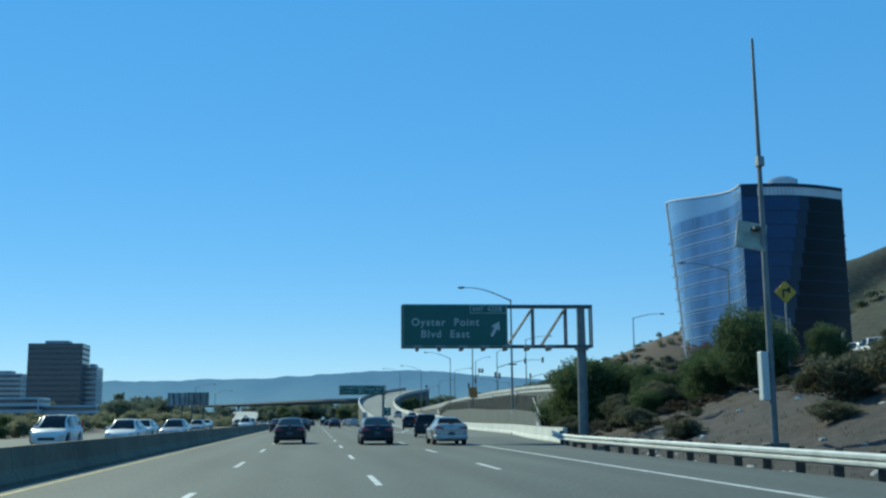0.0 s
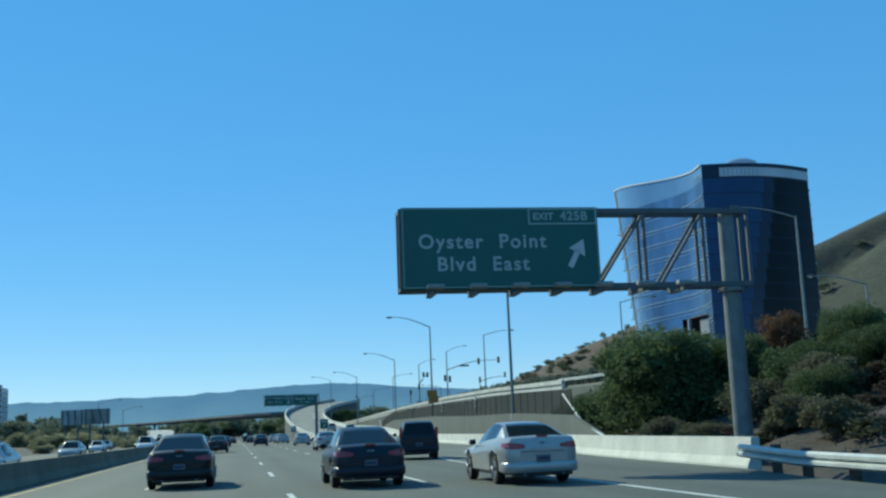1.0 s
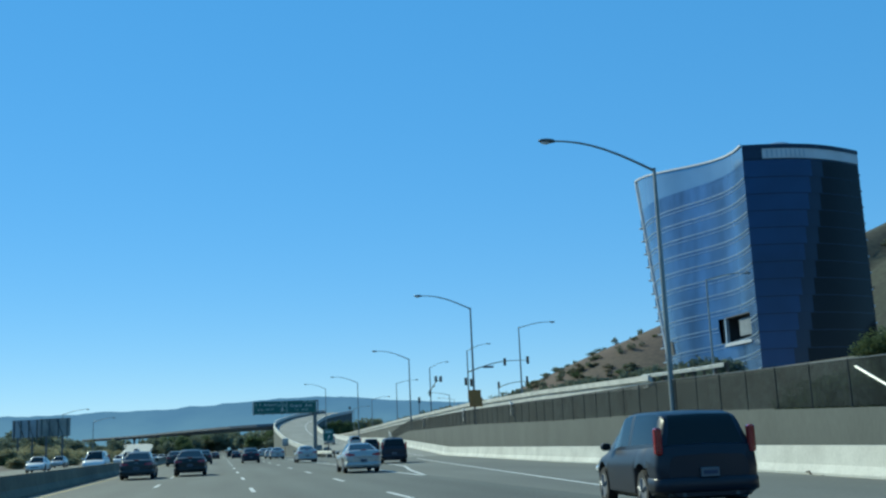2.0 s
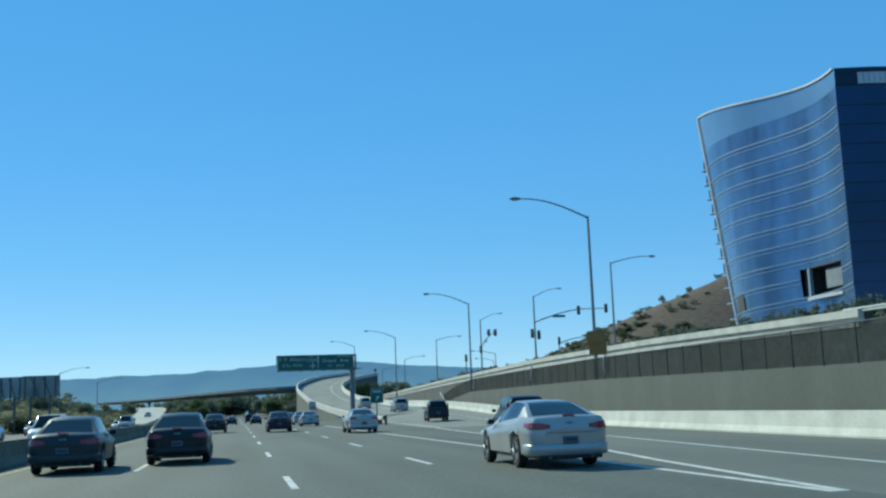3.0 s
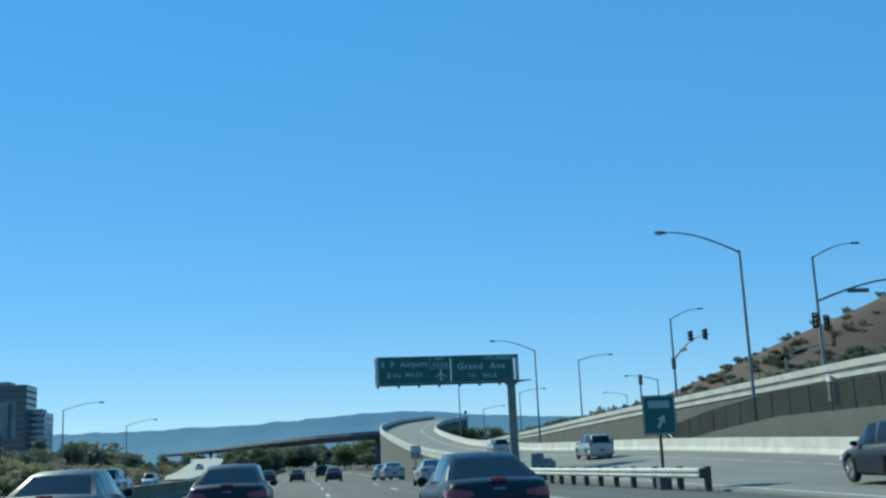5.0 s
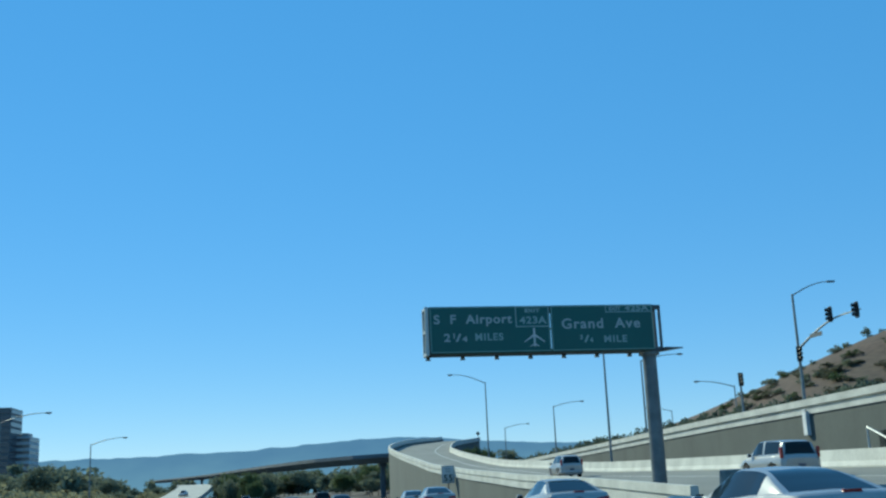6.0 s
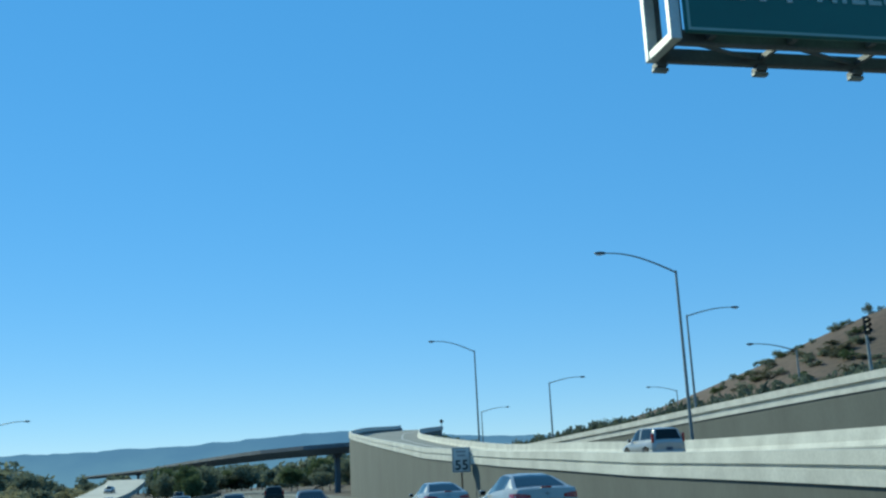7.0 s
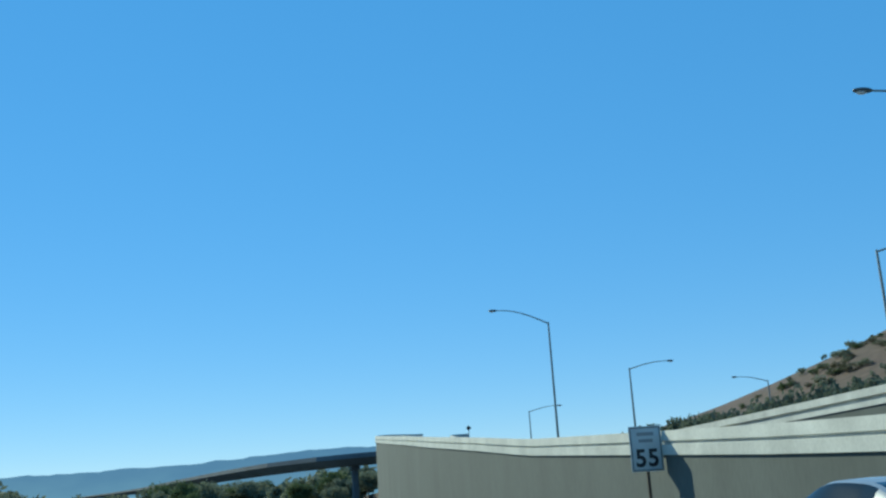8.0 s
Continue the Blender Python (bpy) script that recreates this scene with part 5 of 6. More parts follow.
for k in range(330):
    x, y = brush_rng.uniform(16.5, 36), brush_rng.uniform(34, 100)
    clump = noise.noise(Vector((x * 0.22, y * 0.16, 3.0))) + 0.045 * (x - 22) + 0.35 * smooth(54, 64, y)
    if clump < 0.12:
        continue
    size = brush_rng.uniform(0.5, 1.25)
    far_shrub(x, y, size, size * brush_rng.uniform(0.45, 0.95), "straw" if brush_rng.random() < 0.6 else "olive", 2000 + k)

# hedge below the ramp's bend and shrubs behind the frontage road
for x, y, s, h, z in ((34.6, 404, 2.2, 7.4, 2.0), (37.2, 412, 2.4, 7.6, 2.4), (40.5, 420, 2.6, 8.0, 2.6), (44.6, 428, 2.2, 6.6, 3.2)):
    shrub(x, y, s, h, DARK_BUSH, "dark bushes below the ramp bend", z=z, k=int(x))
for k in range(46):
    u = k / 45
    s = rng.uniform(1.5, 2.9)
    far_shrub(60 + u * 70 + rng.uniform(-6, 6), 330 + u * 60 + rng.uniform(-20, 30), s, s * rng.uniform(0.6, 1.0), "dark" if k % 3 else "dry", 300 + k)
for k in range(40):
    s = rng.uniform(0.9, 2.2)
    far_shrub(rng.uniform(104, 230), rng.uniform(405, 442), s, s * rng.uniform(0.8, 1.6), "green", 400 + k)
for k in range(32):
    s = rng.uniform(3.0, 6.0)
    far_shrub(rng.uniform(175, 330), rng.uniform(250, 430), s, s * rng.uniform(0.6, 1.0), "green", 500 + k)

for k in range(26):
    x, y = 97 + 62 * rng.random() ** 1.6, rng.uniform(408, 446)
    s = rng.uniform(0.9, 1.8)
    far_shrub(x, y, s, s * rng.uniform(0.7, 1.2), "dark" if k % 3 else "green", 1200 + k)

# long hedge on the far side of the frontage road
HEDGE_TOP = [(165, 10.0), (250, 10.25), (320, 9.95), (360, 9.5), (410, 8.4), (436, 7.6)]
for k in range(230):
    x, y = 53.5 + rng.uniform(-0.8, 1.6), 165 + 271 * k / 229 + rng.uniform(-1, 1)
    far_shrub(x, y, rng.uniform(1.8, 2.8), (lerp_table(HEDGE_TOP, y)[0] - ground_z(x, y)) * rng.uniform(0.95, 1.01), "hedge", 1400 + k)

# scrub belt along the foot of the red hill
belt = 0
while belt < 110:
    x, y = rng.uniform(92, 250), rng.uniform(360, 432)
    if 0.047 + 0.02 * rng.random() < (ground_z(x, y) - 1.35) / math.hypot(x, y - 150) < 0.084:
        s = rng.uniform(1.2, 3.0)
        far_shrub(x, y, s, s * rng.uniform(0.5, 0.8), "dry" if belt % 2 else "green", 700 + belt)
        belt += 1

# dry grass on the cutting
rg = np.random.default_rng(9)
V, F = [], []
for k in range(2600):
    x, y = rg.uniform(13.6, 36), rg.uniform(18, 100)
    if noise.noise((x * 0.25, y * 0.25, 7)) < -0.1:
        continue
    z = ground_z(x, y) - 0.03
    for b in range(5):
        a, h, w = rg.uniform(0, 6.3), rg.uniform(0.07, 0.22), rg.uniform(0.012, 0.03)
        dx, dy = math.cos(a), math.sin(a)
        px, py = x + rg.normal(0, 0.15), y + rg.normal(0, 0.15)
        i = len(V)
        V += [(px - dy * w, py + dx * w, z), (px + dy * w, py - dx * w, z), (px + dx * h * 0.5, py + dy * h * 0.5, z + h)]
        F.append((i, i + 1, i + 2))
GRASS = leaf_material("dry_grass", (0.09, 0.08, 0.055), (0.19, 0.165, 0.115), 0.6)
tagged(mesh_part("dry_grass", V, F, GRASS), "dry straw-coloured grass tufts on the cutting", "grass", kind="stuff")

# trees and brush beyond the opposite carriageway
for k in range(210):
    y = 60 + k * 2.3 + rng.uniform(-5, 5)
    x = -27.5 - rng.uniform(0, 22) - (11 if 375 < y < 560 else 0)
    s = rng.uniform(2.6, 4.6) * (0.46 if y < 240 else 0.9)
    if y > 310:
        far_shrub(x, y, s, s * rng.uniform(0.75, 1.05), "brush" if k % 7 else "green", 900 + k)
        continue
    shrub(x, y, s, s * rng.uniform(0.75, 1.05), DRY_BUSH if rng.random() < 0.85 else DARK_BUSH, "yellow-green brush beside the opposite carriageway", group="brush beyond the freeway", k=k)
for k in range(34):
    y = 230 + k * 15 + rng.uniform(-8, 8)
    x = -52 - rng.uniform(0, 40)
    s = rng.uniform(3.5, 6.0)
    if -0.32 < x / y < -0.19:
        continue
    shrub(x, y, s, s * rng.uniform(1.3, 1.8), FAR_CROWN, "dark round tree beyond the freeway", "tree", "tree", "trees beyond the freeway", k=k, trunk=0.9)
for k in range(36):
    x = -22 + k * 2.6 + rng.uniform(-1.5, 1.5)
    if -24.5 < x < 14 and k % 2:
        y = rng.uniform(700, 790)
    else:
        y = rng.uniform(500, 640)
    if -23.5 < x < 15:
        y = rng.uniform(905, 960)
    s = rng.uniform(3.5, 5.5) * (2.3 if y > 690 else 1.2)
    shrub(x, y, s, s * rng.uniform(1.2, 1.6), FAR_CROWN if k % 3 else DARK_BUSH, "dark tree under and beyond the overpass", "tree", "tree", "trees by the overpass", k=k, trunk=0.9)

for k in range(22):
    y = rng.uniform(458, 575)
    x = rng.uniform(max(-26, -4.5 - swerve(y)), -8.5)
    s = rng.uniform(3.0, 4.4)
    shrub(x, y, s, s * rng.uniform(1.5, 2.3), FAR_CROWN if k % 3 else DARK_BUSH, "olive green tree between the carriageways below the overpass", "tree", "tree", "trees by the overpass", k=k, trunk=0.3)


def woods(seed, name, label, count, area, size):
    """Far woods: crowns of leaves, too many to count."""
    rng = np.random.default_rng(seed)
    V, F, n = [], [], 0
    for k in range(count):
        x, y = rng.uniform(*area[0]), rng.uniform(*area[1])
        s = rng.uniform(*size)
        if -0.32 < x / y < -0.19 and y < 760:
            continue
        v, f = foliage(seed * 100 + k, 14, 26, 0.16)
        v = v * np.array((s, s, s * 0.9)) + np.array((x, y, s * 0.8))
        V.append(v)
        F += (np.array(f) + n).tolist()
        n += len(v)
    return tagged(mesh_part(name, np.concatenate(V).tolist(), F, LEAF_FAR), label, "woods", kind="stuff")


woods(5, "woods", "far dark woods beyond the opposite carriageway", 90, ((-330, -60), (520, 900)), (6, 11))
woods(6, "woods", "far dark woods along the freeway", 60, ((18, 140), (560, 900)), (6, 10))
woods(7, "woods", "far dark woods closing the freeway", 60, ((-60, 40), (910, 1150)), (7, 11))

for key, mat, label in (("green", LEAF_FAR, "grey-green scrub scattered on the brown hillside"), ("dry", LEAF_SLOPE, "dry scrub belt along the foot of the hill"), ("dark", LEAF_DARK, "dark low shrubs along the edge of the brown hill"), ("straw", LEAF_STRAW, "patchy dead brown brush on the cutting"), ("olive", LEAF_OLIVE, "low olive weeds on the cutting"), ("hedge", LEAF_HAZE, "grey-green hedge along the frontage road"), ("brush", LEAF_DRY, "yellow-green brush far along the opposite carriageway")):
    V, F = JOINED[key]
    tagged(mesh_part("scrub", np.concatenate(V).tolist(), F, mat), label, "scrub", kind="stuff")


# ---- vehicles ----
def paint(name, color, metal=0.3, rough=0.35):
    return material(name, color, rough, metal, coat=0.08, spec=0.3, stain=0.06, stain_scale=1.5)


PAINTS = {"silver": paint("paint_silver", (0.45, 0.445, 0.43), 0.4, 0.27), "black": paint("paint_black", (0.018, 0.02, 0.022), 0.0), "blue": paint("paint_dark_blue", (0.012, 0.016, 0.028), 0.0),
          "grey": paint("paint_dark_grey", (0.040, 0.046, 0.047), 0.1), "white": paint("paint_white", (0.72, 0.72, 0.70), 0.0), "maroon": paint("paint_dark", (0.018, 0.019, 0.019), 0.0)}

# length, half width, wheelbase, wheel radius, body rows (place along, half width, shoulder, top), cabin rows (place along, top), belt
KINDS = {
    "sedan": dict(wheel=(-1.33, 1.35), r=0.325, body=[(-2.30, 0.60, 0.60, 0.74), (-2.24, 0.76, 0.64, 0.92), (-2.05, 0.85, 0.66, 1.01), (-1.5, 0.885, 0.68, 1.03), (-0.4, 0.90, 0.66, 0.96), (0.9, 0.89, 0.64, 0.93), (1.5, 0.87, 0.62, 0.86), (2.0, 0.80, 0.58, 0.76), (2.25, 0.66, 0.55, 0.64), (2.32, 0.5, 0.5, 0.56)],
                  cabin=[(-1.72, 1.02), (-1.25, 1.22), (-0.80, 1.40), (-0.3, 1.455), (0.25, 1.45), (0.62, 1.32), (1.22, 0.91)], roof=(-0.86, 0.42), pillar=(-1.15, -0.25, 0.75), base=0.78, top=0.585, deck=(-1.75, -2.2)),
    "coupe": dict(wheel=(-1.30, 1.42), r=0.335, body=[(-2.46, 0.56, 0.60, 0.80), (-2.41, 0.76, 0.66, 1.03), (-2.20, 0.86, 0.70, 1.07), (-1.5, 0.91, 0.72, 1.075), (-0.4, 0.905, 0.68, 0.99), (0.9, 0.90, 0.63, 0.90), (1.6, 0.87, 0.60, 0.82), (2.1, 0.79, 0.56, 0.70), (2.38, 0.62, 0.52, 0.60), (2.44, 0.45, 0.48, 0.54)],
                  cabin=[(-1.95, 1.075), (-1.5, 1.22), (-0.98, 1.37), (-0.35, 1.425), (0.1, 1.405), (0.55, 1.26), (1.22, 0.88)], roof=(-0.92, 0.28), pillar=(-1.15, None, 0.70), base=0.77, top=0.53, deck=(-1.98, -2.3)),
    "suv": dict(wheel=(-1.28, 1.34), r=0.36, body=[(-2.22, 0.68, 0.70, 0.95), (-2.17, 0.82, 0.74, 1.10), (-1.9, 0.89, 0.76, 1.12), (-0.5, 0.90, 0.74, 1.08), (0.8, 0.90, 0.72, 1.05), (1.4, 0.88, 0.70, 0.98), (1.95, 0.82, 0.66, 0.88), (2.2, 0.68, 0.6, 0.72), (2.26, 0.5, 0.55, 0.62)],
                cabin=[(-2.12, 1.10), (-2.0, 1.45), (-1.85, 1.63), (-1.2, 1.70), (0.1, 1.69), (0.5, 1.58), (1.25, 1.02)], roof=(-1.9, 0.32), pillar=(-1.75, -0.3, 0.8), base=0.79, top=0.64, deck=None),
    "van": dict(wheel=(-1.45, 1.5), r=0.35, body=[(-2.50, 0.72, 0.70, 0.95), (-2.45, 0.88, 0.74, 1.10), (-2.2, 0.95, 0.76, 1.12), (-0.5, 0.97, 0.74, 1.08), (1.2, 0.95, 0.72, 1.05), (1.8, 0.92, 0.70, 0.98), (2.25, 0.84, 0.66, 0.86), (2.48, 0.66, 0.6, 0.70), (2.54, 0.5, 0.55, 0.62)],
                cabin=[(-2.42, 1.10), (-2.33, 1.55), (-2.2, 1.74), (-1.4, 1.79), (0.5, 1.77), (0.95, 1.62), (1.75, 1.02)], roof=(-2.22, 0.72), pillar=(-2.0, 0.1, 1.2), base=0.86, top=0.72, deck=None),
}


def body_width(rows, y, z):
    """Half width of a lofted body at a place along and a height."""
    hw, zs, zt = (float(np.interp(y, [q[0] for q in rows], [q[k] for q in rows])) for k in (1, 2, 3))
    return float(np.interp(z, (0.2, zs, zs + (zt - zs) * 0.55, zt - 0.025, zt), (hw * 0.96, hw, hw * 0.975, hw * 0.90, hw * 0.80))) if z < zt else 0.0


def body_back(rows, x, z):
    """Where the rear of a lofted body begins at a given offset and height."""
    y = rows[0][0]
    while body_width(rows, y, z) < x and y < rows[0][0] + 0.6:
        y += 0.004
    return y


def rear_band(rows, z0, z1, proud, y_end=None, x_end=None):
    """A closed strip that follows the rear of the body, round both corners as far as y_end or across to x_end."""
    z = (z0 + z1) / 2
    edge = x_end or body_width(rows, rows[0][0] + 0.10, z)
    line = [(x, body_back(rows, x, z) - proud) for x in np.linspace(0, edge, 9)]
    if y_end is not None:
        line += [(body_width(rows, y, z) + proud * min(1.0, (y_end - y) / 0.2), y) for y in np.linspace(rows[0][0] + 0.14, y_end, 9)]
    line = [(-x, y) for x, y in line[:0:-1]] + line
    bm, c = bmesh.new(), min(0.03, (z1 - z0) * 0.2)
    ring = []
    for x, y in line:
        k = 1 - proud * 0.7 / max(abs(x), 0.3)
        ring.append([bm.verts.new(p) for p in ((x * k, y + proud * 0.7, z0), (x, y, z0 + c), (x, y, z1 - c), (x * k, y + proud * 0.7, z1), (x * 0.92, y + 0.09, z1), (x * 0.92, y + 0.09, z0))])
    for a, b in zip(ring, ring[1:]):
        for k in range(6):
            bm.faces.new((a[k], a[(k + 1) % 6], b[(k + 1) % 6], b[k]))
    bm.faces.new(ring[0])
    bm.faces.new(ring[-1])
    bmesh.ops.recalc_face_normals(bm, faces=bm.faces)
    return bm


def wrapped_lens(s, rows, wide, yr, zd):
    """A tail light that tapers inwards and follows the body round the rear corner."""
    bm = bmesh.new()
    ring = []
    for k in range(13):
        u = k / 12
        lo, hi = 0.235 + 0.05 * math.sin(u * 3.0) - 0.05 * u, 0.165 - 0.06 * math.sin(min(1, u * 1.6) * math.pi / 2) + 0.02 * u
        out = []
        for z in (zd - lo, zd - hi):
            if u < 0.55:
                x = wide * (0.50 + 0.38 * u / 0.55)
                out.append((x, body_back(rows, x, z) - 0.022, z))
            else:
                y0 = body_back(rows, wide * 0.88, z) - 0.022
                y = y0 + (yr + 0.38 - y0) * (u - 0.55) / 0.45
                out.append((max(wide * 0.88, body_width(rows, y, z)) + 0.016, y, z))
        inner = [(x - 0.05, y + 0.08, z) for x, y, z in out[::-1]]
        ring.append([bm.verts.new((s * x, y, z)) for x, y, z in out + inner])
    for a, b in zip(ring, ring[1:]):
        for k in range(4):
            bm.faces.new((a[k], a[(k + 1) % 4], b[(k + 1) % 4], b[k]))
    bm.faces.new(ring[0])
    bm.faces.new(ring[-1])
    bmesh.ops.recalc_face_normals(bm, faces=bm.faces)
    return bm


def car(kind, colour, m, label, group="cars on the freeway"):
    """A car built of a lofted body with wheel arches, glass, roof, pillars, wheels, lamps, plate and mirrors; it faces +y."""
    K, mat = KINDS[kind], PAINTS[colour]
    t = thing("car", m, label, "car", group)
    rows = _resample(K["body"], 96)
    r = K["r"]

    def floor_z(y):
        z = 0.21 + 0.10 * smooth(1.7, 2.4, abs(y))
        for w in K["wheel"]:
            d = abs(y - w)
            if d < r + 0.07:
                z = max(z, 0.02 + r + math.sqrt((r + 0.07) ** 2 - d * d) * 0.98)
        return z

    V, F = [], []
    for y, hw, zs, zt in rows:
        zb = floor_z(y)
        zs2 = max(zs, zb + 0.03)
        half = [(0.0, zb), (hw * 0.80, zb), (hw * 0.965, max(zb, min(zb + 0.10, zs2 - 0.01))), (hw, zs2), (hw * 0.975, zs2 + (zt - zs2) * 0.55), (hw * 0.90, zt - 0.025), (hw * 0.80, zt), (0.0, zt + 0.025)]
        V += [(x, y, z) for x, z in half] + [(-x, y, z) for x, z in half[-2:0:-1]]
    n = 14
    for i in range(len(rows) - 1):
        for k in range(n):
            a, b = i * n + k, i * n + (k + 1) % n
            F.append((a, b, b + n, a + n))
    F += [tuple(range(n)), tuple((len(rows) - 1) * n + k for k in range(n))[::-1]]
    body = mesh_part("body", V, F, mat, t, smooth=True)
    body.data.set_sharp_from_angle(angle=radians(38))
    # cabin
    cab = _resample(K["cabin"], 40)
    belt = lambda y: float(np.interp(y, [q[0] for q in K["body"]], [q[3] for q in K["body"]])) - 0.03
    rings = []
    for y, zt in cab:
        zb = belt(y)
        zt = max(zt, zb + 0.02)
        u = min(1.0, (zt - zb) / 0.40)
        wb, wt = K["base"], K["base"] + (K["top"] - K["base"]) * u
        rings.append([(wb, y, zb), (wb + (wt - wb) * 0.10, y, zb + (zt - zb) * 0.12), (wb + (wt - wb) * 0.80, y, zb + (zt - zb) * 0.80), (wt * 0.985, y, zb + (zt - zb) * 0.93), (wt * 0.86, y, zt - 0.006), (0.0, y, zt + 0.012)])
    sets = {}

    def put(name, quad):
        v, f = sets.setdefault(name, ([], []))
        f.append(tuple(range(len(v), len(v) + len(quad))))
        v.extend(quad)

    p0, p1, p2 = K["pillar"]
    for a, b in zip(rings, rings[1:]):
        y = (a[0][1] + b[0][1]) / 2
        for s in (1, -1):
            fl = lambda q: (s * q[0], q[1], q[2])
            for k in range(5):
                quad = [fl(a[k]), fl(b[k]), fl(b[k + 1]), fl(a[k + 1])]
                if s < 0:
                    quad.reverse()
                if k >= 4:
                    name = "roof" if K["roof"][0] < y < K["roof"][1] else ("rear_window" if y < 0 else "windscreen")
                elif k == 3:
                    name = "roof"
                elif k == 0:
                    name = "cabin_frame"
                else:
                    glass = p0 < y < p2 and not (p1 is not None and abs(y - p1) < 0.05)
                    name = ("side_window", s) if glass else "cabin_frame"
                    if kind in ("suv", "van") and y < p0 - 0.25:
                        name = "cabin_frame"
                put(name, quad)
    for name, (v, f) in sets.items():
        nm = name if isinstance(name, str) else name[0]
        bm = bmesh.new()
        me = bpy.data.meshes.new(nm)
        me.from_pydata(v, [], f)
        bm.from_mesh(me)
        bpy.data.meshes.remove(me)
        bmesh.ops.remove_doubles(bm, verts=bm.verts, dist=0.0005)
        part(nm, bm, mat if nm in ("roof", "cabin_frame") else CAR_GLASS, t, smooth=True)
    # wheels
    for w in K["wheel"]:
        for s in (1, -1):
            x = s * (K["body"][4][1] - 0.125)
            bm = bmesh.new()
            rod(bm, (x - 0.10, w, r), (x + 0.10, w, r), r, n=22)
            bmesh.ops.bevel(bm, geom=[e for e in bm.edges if abs(e.verts[0].co.x - e.verts[1].co.x) < 1e-4], offset=0.03, segments=2, affect='EDGES')
            wh = part("wheel", bm, TYRE, t, "black tyre on an alloy rim")
            bm = bmesh.new()
            rod(bm, (x + s * 0.085, w, r), (x + s * 0.104, w, r), r * 0.66, r * 0.62, 20)
            for k in range(5):
                a = k * math.tau / 5 + 0.3
                rod(bm, (x + s * 0.108, w, r), (x + s * 0.108, w + math.cos(a) * r * 0.6, r + math.sin(a) * r * 0.6), 0.028, n=4)
            part("rim", bm, RIM, wh)
    yr, yf = K["body"][1][0], K["body"][-2][0]
    zd = K["body"][2][3]
    low = 0.30 if kind in ("sedan", "coupe") else 0.38
    wide = K["body"][2][1]
    part("bumper", rear_band(rows, low - 0.02, low + 0.22, 0.035, yr + 0.55), mat if kind != "van" else TRIM_BLACK, t, smooth=True)
    part("valance", boxed(-wide * 0.80, wide * 0.80, yr - 0.03, yr + 0.25, low - 0.10, low + 0.001, 0.02), TRIM_BLACK, t)
    for s in (1, -1):
        if kind in ("sedan", "coupe"):
            part("tail_light", wrapped_lens(s, rows, wide, yr, zd), TAIL_RED, t, "red tail light wrapped round the corner")
        else:
            part("tail_light", boxed(s * wide * 0.90 - 0.07, s * wide * 0.90 + 0.05, yr - 0.04, yr + 0.12, zd - 0.15, zd + 0.30, 0.03), TAIL_RED, t, "red tail light")
        part("headlight", boxed(s * wide * 0.72 - 0.16, s * wide * 0.72 + 0.10, yf - 0.28, yf + 0.04, 0.60, 0.74, 0.04), HEAD_LENS, t, "clear headlight")
        bm = boxed(s * (wide + 0.05) - 0.09, s * (wide + 0.05) + 0.09, 0.68, 0.86, belt(0.8) + 0.02, belt(0.8) + 0.16, 0.04)
        mr = part("mirror", bm, mat if kind != "van" else TRIM_BLACK, t)
        part("mirror_glass", boxed(s * (wide + 0.05) - 0.07, s * (wide + 0.05) + 0.07, 0.672, 0.679, belt(0.8) + 0.04, belt(0.8) + 0.14), CAR_GLASS, mr)
        bm = bmesh.new()
        rod(bm, (s * 0.45, yr - 0.06, low - 0.06), (s * 0.45, yr + 0.2, low - 0.06), 0.035, n=8)
        part("exhaust_pipe", bm, STEEL_DARK, t)
    pl = part("number_plate", boxed(-0.155, 0.155, yr - 0.105, yr - 0.05, low + 0.22, low + 0.37, 0.006), PLATE, t)
    part("plate_bar", boxed(-0.12, 0.12, yr - 0.109, yr - 0.106, low + 0.265, low + 0.325), PLATE_BAR, pl)
    part("grille", boxed(-0.42, 0.42, yf - 0.05, yf + 0.07, 0.42, 0.58, 0.02), TRIM_BLACK, t)
    if kind in ("sedan", "coupe"):
        part("brake_light", boxed(-0.13, 0.13, yr + 0.02, yr + 0.07, zd - 0.01, zd + 0.035), TAIL_RED, t)
        part("boot_seam", rear_band(rows, zd - 0.335, zd - 0.322, 0.006, None, 0.62 * wide), TRIM_BLACK, t)
        part("badge", rear_band(rows, zd - 0.17, zd - 0.11, 0.010, None, 0.09), RIM, t)
        part("seat_back", boxed(-0.55, 0.55, -0.95, -0.85, 0.80, 1.02, 0.03), TRIM_BLACK, t)
    return t


def _resample(rows, n):
    """Smooth rows of (y, values...) to n even places along y."""
    a = np.array(rows, float)
    ys = np.linspace(a[0, 0], a[-1, 0], n)
    fine = np.array(spline([tuple(q) + (0,) * (3 - len(q)) for q in rows], 0.03))
    order = np.argsort(fine[:, 0])
    fine = fine[order]
    return [tuple([y] + [float(np.interp(y, fine[:, 0], fine[:, k])) for k in range(1, a.shape[1])]) for y in ys]


MADE = {}


def place(kind, colour, x, y, z=None, turn=0.0, label="", pitch=0.0):
    z = road_z(y) if z is None else z
    key = (kind, colour)
    if key not in MADE:
        MADE[key] = car(kind, colour, pose(x, y, z, pitch, 0, turn), label)
        return MADE[key]
    return tagged(copy_thing(MADE[key], pose(x, y, z, pitch, 0, turn)), label)


# traffic in the same direction
for x, y in ((7.0, 56), (7.1, 114.0), (7.75, 155.4), (7.3, 195.2), (7.3, 208.9), (7.4, 237.0), (7.6, 250.9)):
    place("coupe", "silver", x, y, label="silver two-door coupe in the lane beside the exit")
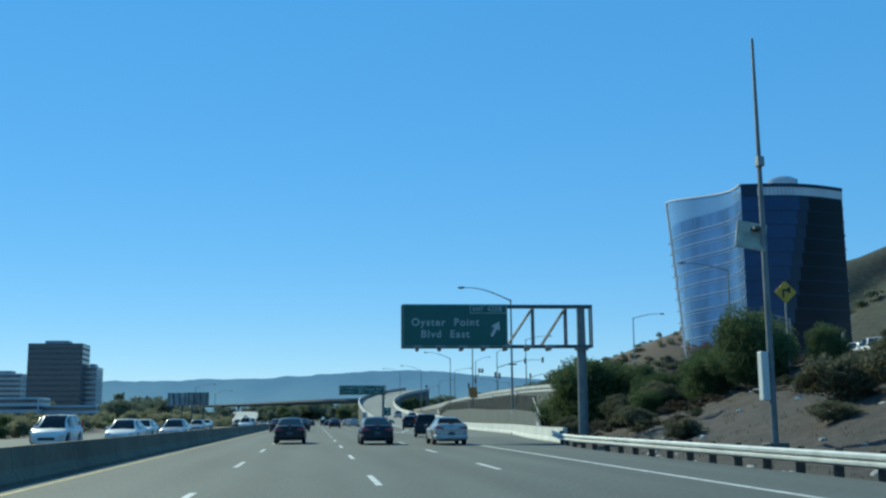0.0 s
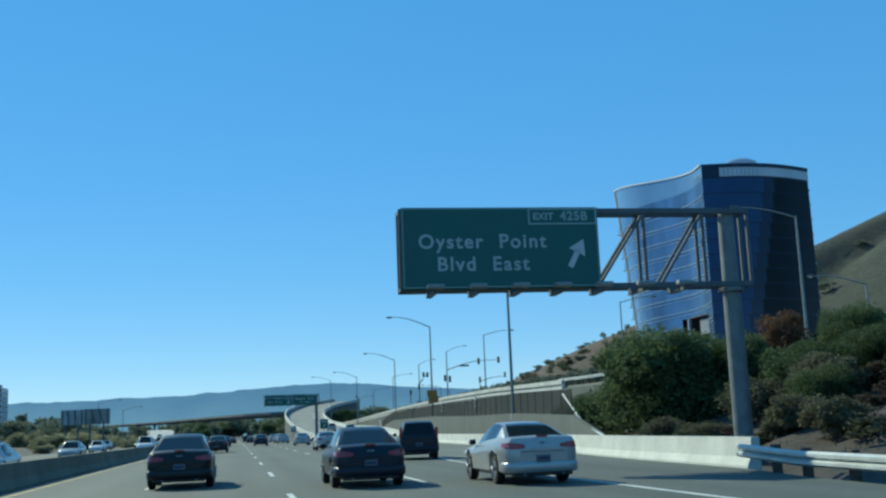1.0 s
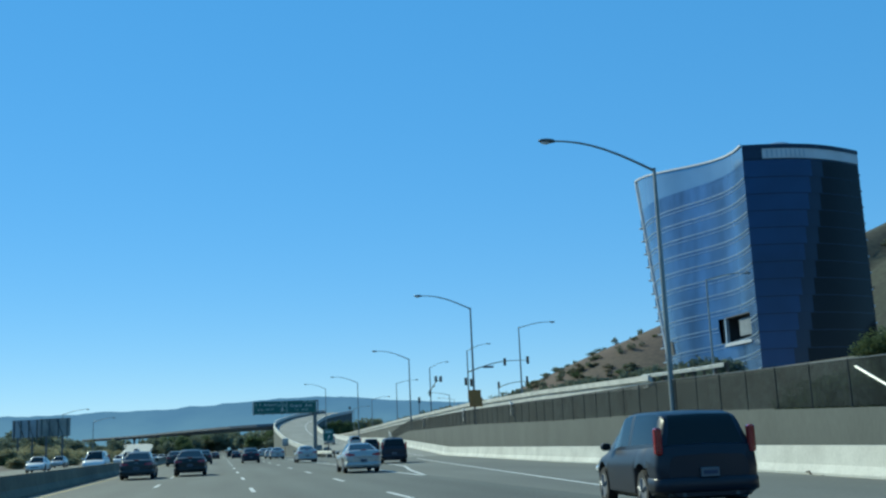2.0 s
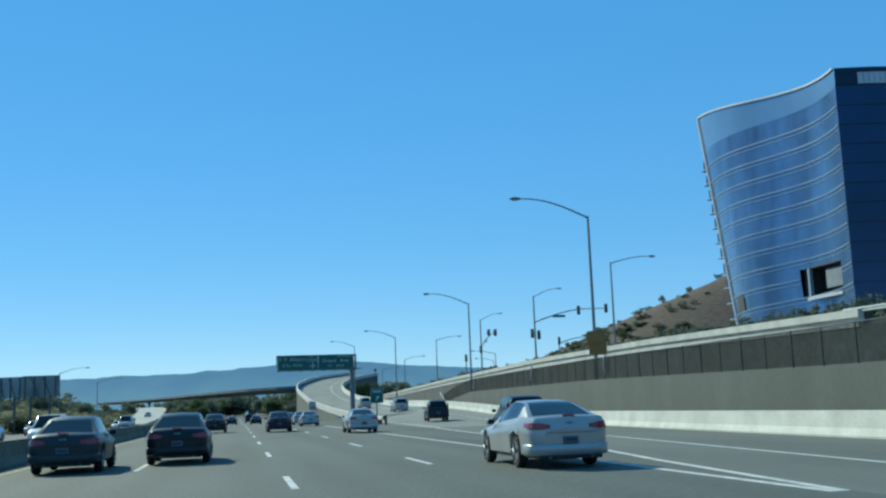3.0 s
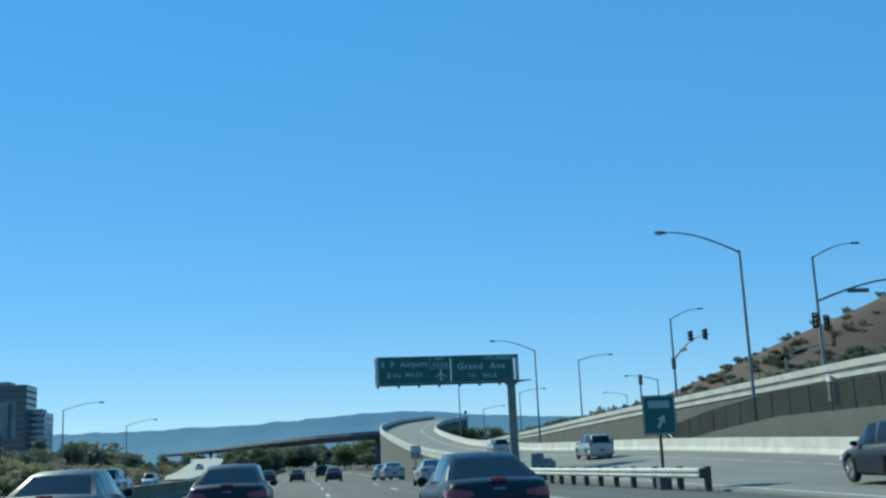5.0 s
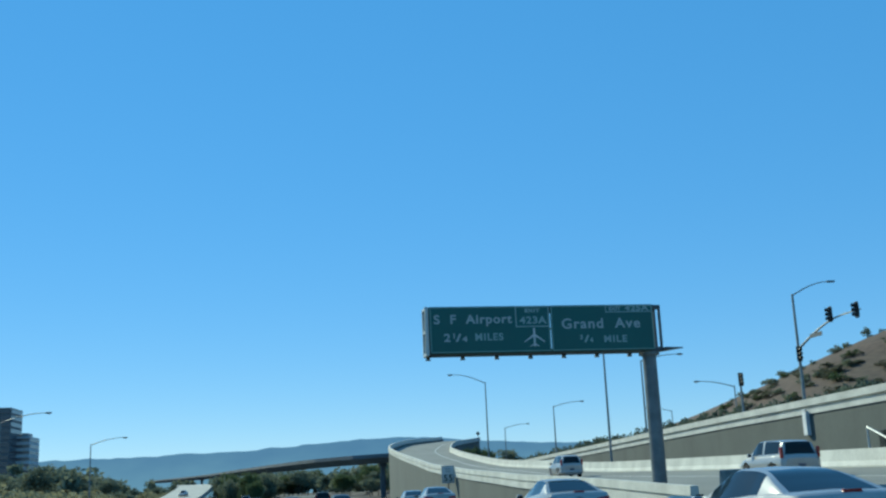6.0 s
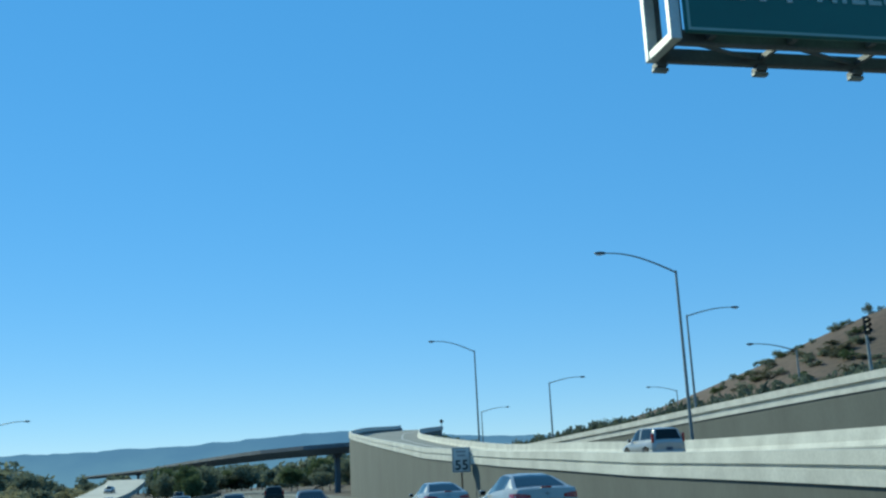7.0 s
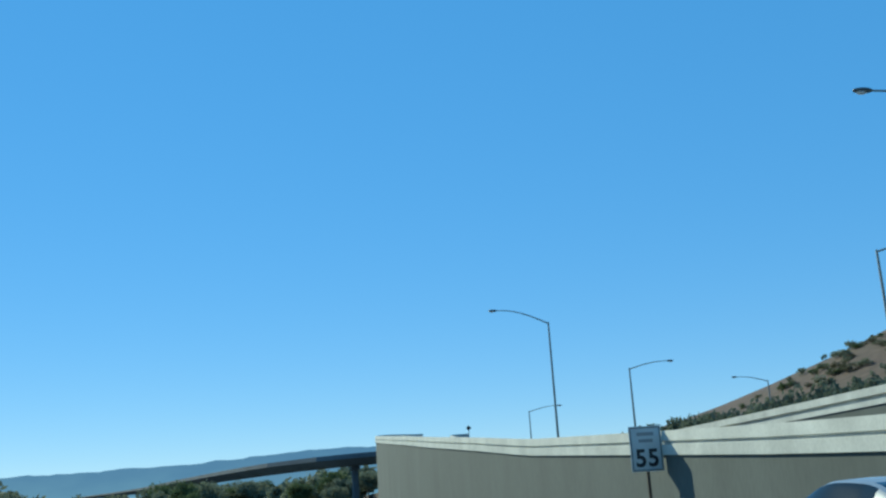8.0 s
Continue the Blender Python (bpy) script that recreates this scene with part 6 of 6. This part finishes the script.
for y in (58, 169, 263):
    place("sedan", "blue", 3.35, y, label="dark blue four-door sedan in a middle lane")
for y in (121.1, 171, 283):
    place("sedan", "grey", -4.0, y, label="dark grey sedan in the lane beside the median barrier")
place("sedan", "black", -0.5, 277, label="black four-door sedan in a middle lane far ahead")
for x, y in ((-1.32, 62), (-1.32, 123.8), (-1.32, 175.5)):
    place("sedan", "maroon", x, y, label="very dark sedan keeping to the side of its lane")
place("suv", "blue", 8.4, 79, turn=-6, label="dark blue compact utility car entering the exit lane")
place("suv", "blue", 12.1, 134, turn=-5, label="dark blue compact utility car entering the exit lane")
place("suv", "blue", 16.8, 178, z=0.22, turn=-5, label="dark blue compact utility car on the exit ramp")
place("van", "maroon", 3.0, 315, label="dark van far ahead on the freeway")
for y, z in ((223.3, 0.98), (260.5, 1.62)):
    place("suv", "silver", 20.6, y, z=z, pitch=1.3, label="silver utility car climbing the exit ramp")
place("sedan", "silver", -4.15, 8.6, label="silver sedan in the lane beside the median barrier")
for x, y in ((42.3, 75.0), (43.6, 80.5)):
    place("suv", "white", x, y, z=5.4, label="white utility car on the frontage road")
# traffic in the opposite direction
for kind, colour, x, y in (("suv", "white", -13.2, 57), ("sedan", "white", -10.4, 61), ("sedan", "silver", -9.6, 76), ("sedan", "white", -13.0, 84), ("suv", "grey", -16.6, 70), ("sedan", "white", -16.8, 98), ("sedan", "silver", -13.0, 122),
                           ("suv", "white", -9.4, 150), ("sedan", "white", -16.6, 168), ("sedan", "grey", -13.2, 190), ("sedan", "silver", -20.0, 206), ("suv", "silver", -13.0, 226), ("sedan", "white", -16.6, 252),
                           ("sedan", "grey", -9.6, 276), ("suv", "white", -20.0, 296), ("sedan", "white", -13.2, 322), ("sedan", "silver", -16.6, 350), ("suv", "grey", -9.6, 378)):
    place(kind, colour, x, y, turn=180, label={"white": "white", "silver": "silver", "grey": "dark grey"}[colour] + (" utility car" if kind == "suv" else " sedan") + " driving on the opposite carriageway")
place("sedan", "silver", -28.5, 452, z=1.72, turn=176, pitch=-2, label="silver car on the bright concrete ramp")

# ---- things in the gore ----
BARREL = material("sand_barrel", (0.22, 0.23, 0.21), 0.6, stain=0.3, stain_scale=4)
for x, y, h, rr in ((14.35, 213.5, 1.25, 0.42), (15.6, 216.5, 0.95, 0.40), (16.2, 218.0, 0.8, 0.36)):
    b = thing("crash_barrel", pose(x, y, 0.2), "dark grey crash barrel behind a guardrail", "barrel", "crash barrels in the gore")
    bm = bmesh.new()
    rod(bm, (0, 0, -0.15), (0, 0, h * 0.5), rr * 0.86, rr, 16)
    rod(bm, (0, 0, h * 0.5), (0, 0, h), rr, rr * 0.9, 16)
    part("drum", bm, BARREL, b)
    bm = bmesh.new()
    rod(bm, (0, 0, h), (0, 0, h + 0.06), rr * 0.95, rr * 0.8, 16)
    part("lid", bm, BARREL, b)
# slope rail beside the wall's end
hr = thing("steel_handrail", pose(0, 0, 0), "slanting pale pipe rail at the end of a wall", "railing")
bm = bmesh.new()
rod(bm, (18.5, 88, 3.0), (18.25, 84.2, 1.45), 0.05, n=8)
part("rail", bm, RAIL_STEEL, hr)
bm = bmesh.new()
rod(bm, (18.35, 86.4, 1.6), (16.0, 74.6, 0.74), 0.05, n=8)
part("coping_rail", bm, RAIL_STEEL, hr)
bm = bmesh.new()
rod(bm, (26.55, 226.2, 3.25), (26.5, 223.4, 2.25), 0.05, n=8)
rod(bm, (26.55, 226.2, 3.25), (26.55, 226.2, 0.4), 0.045, n=8)
part("end_brace", bm, RAIL_STEEL, hr)
# far green sign under the overpass
_, p = post_sign("guide_sign", pose(39, 600, -0.4), "far green guide sign beyond the overpass", 9.0, 3.4, 4.6, SIGN_GREEN, (-3.0, 3.0))
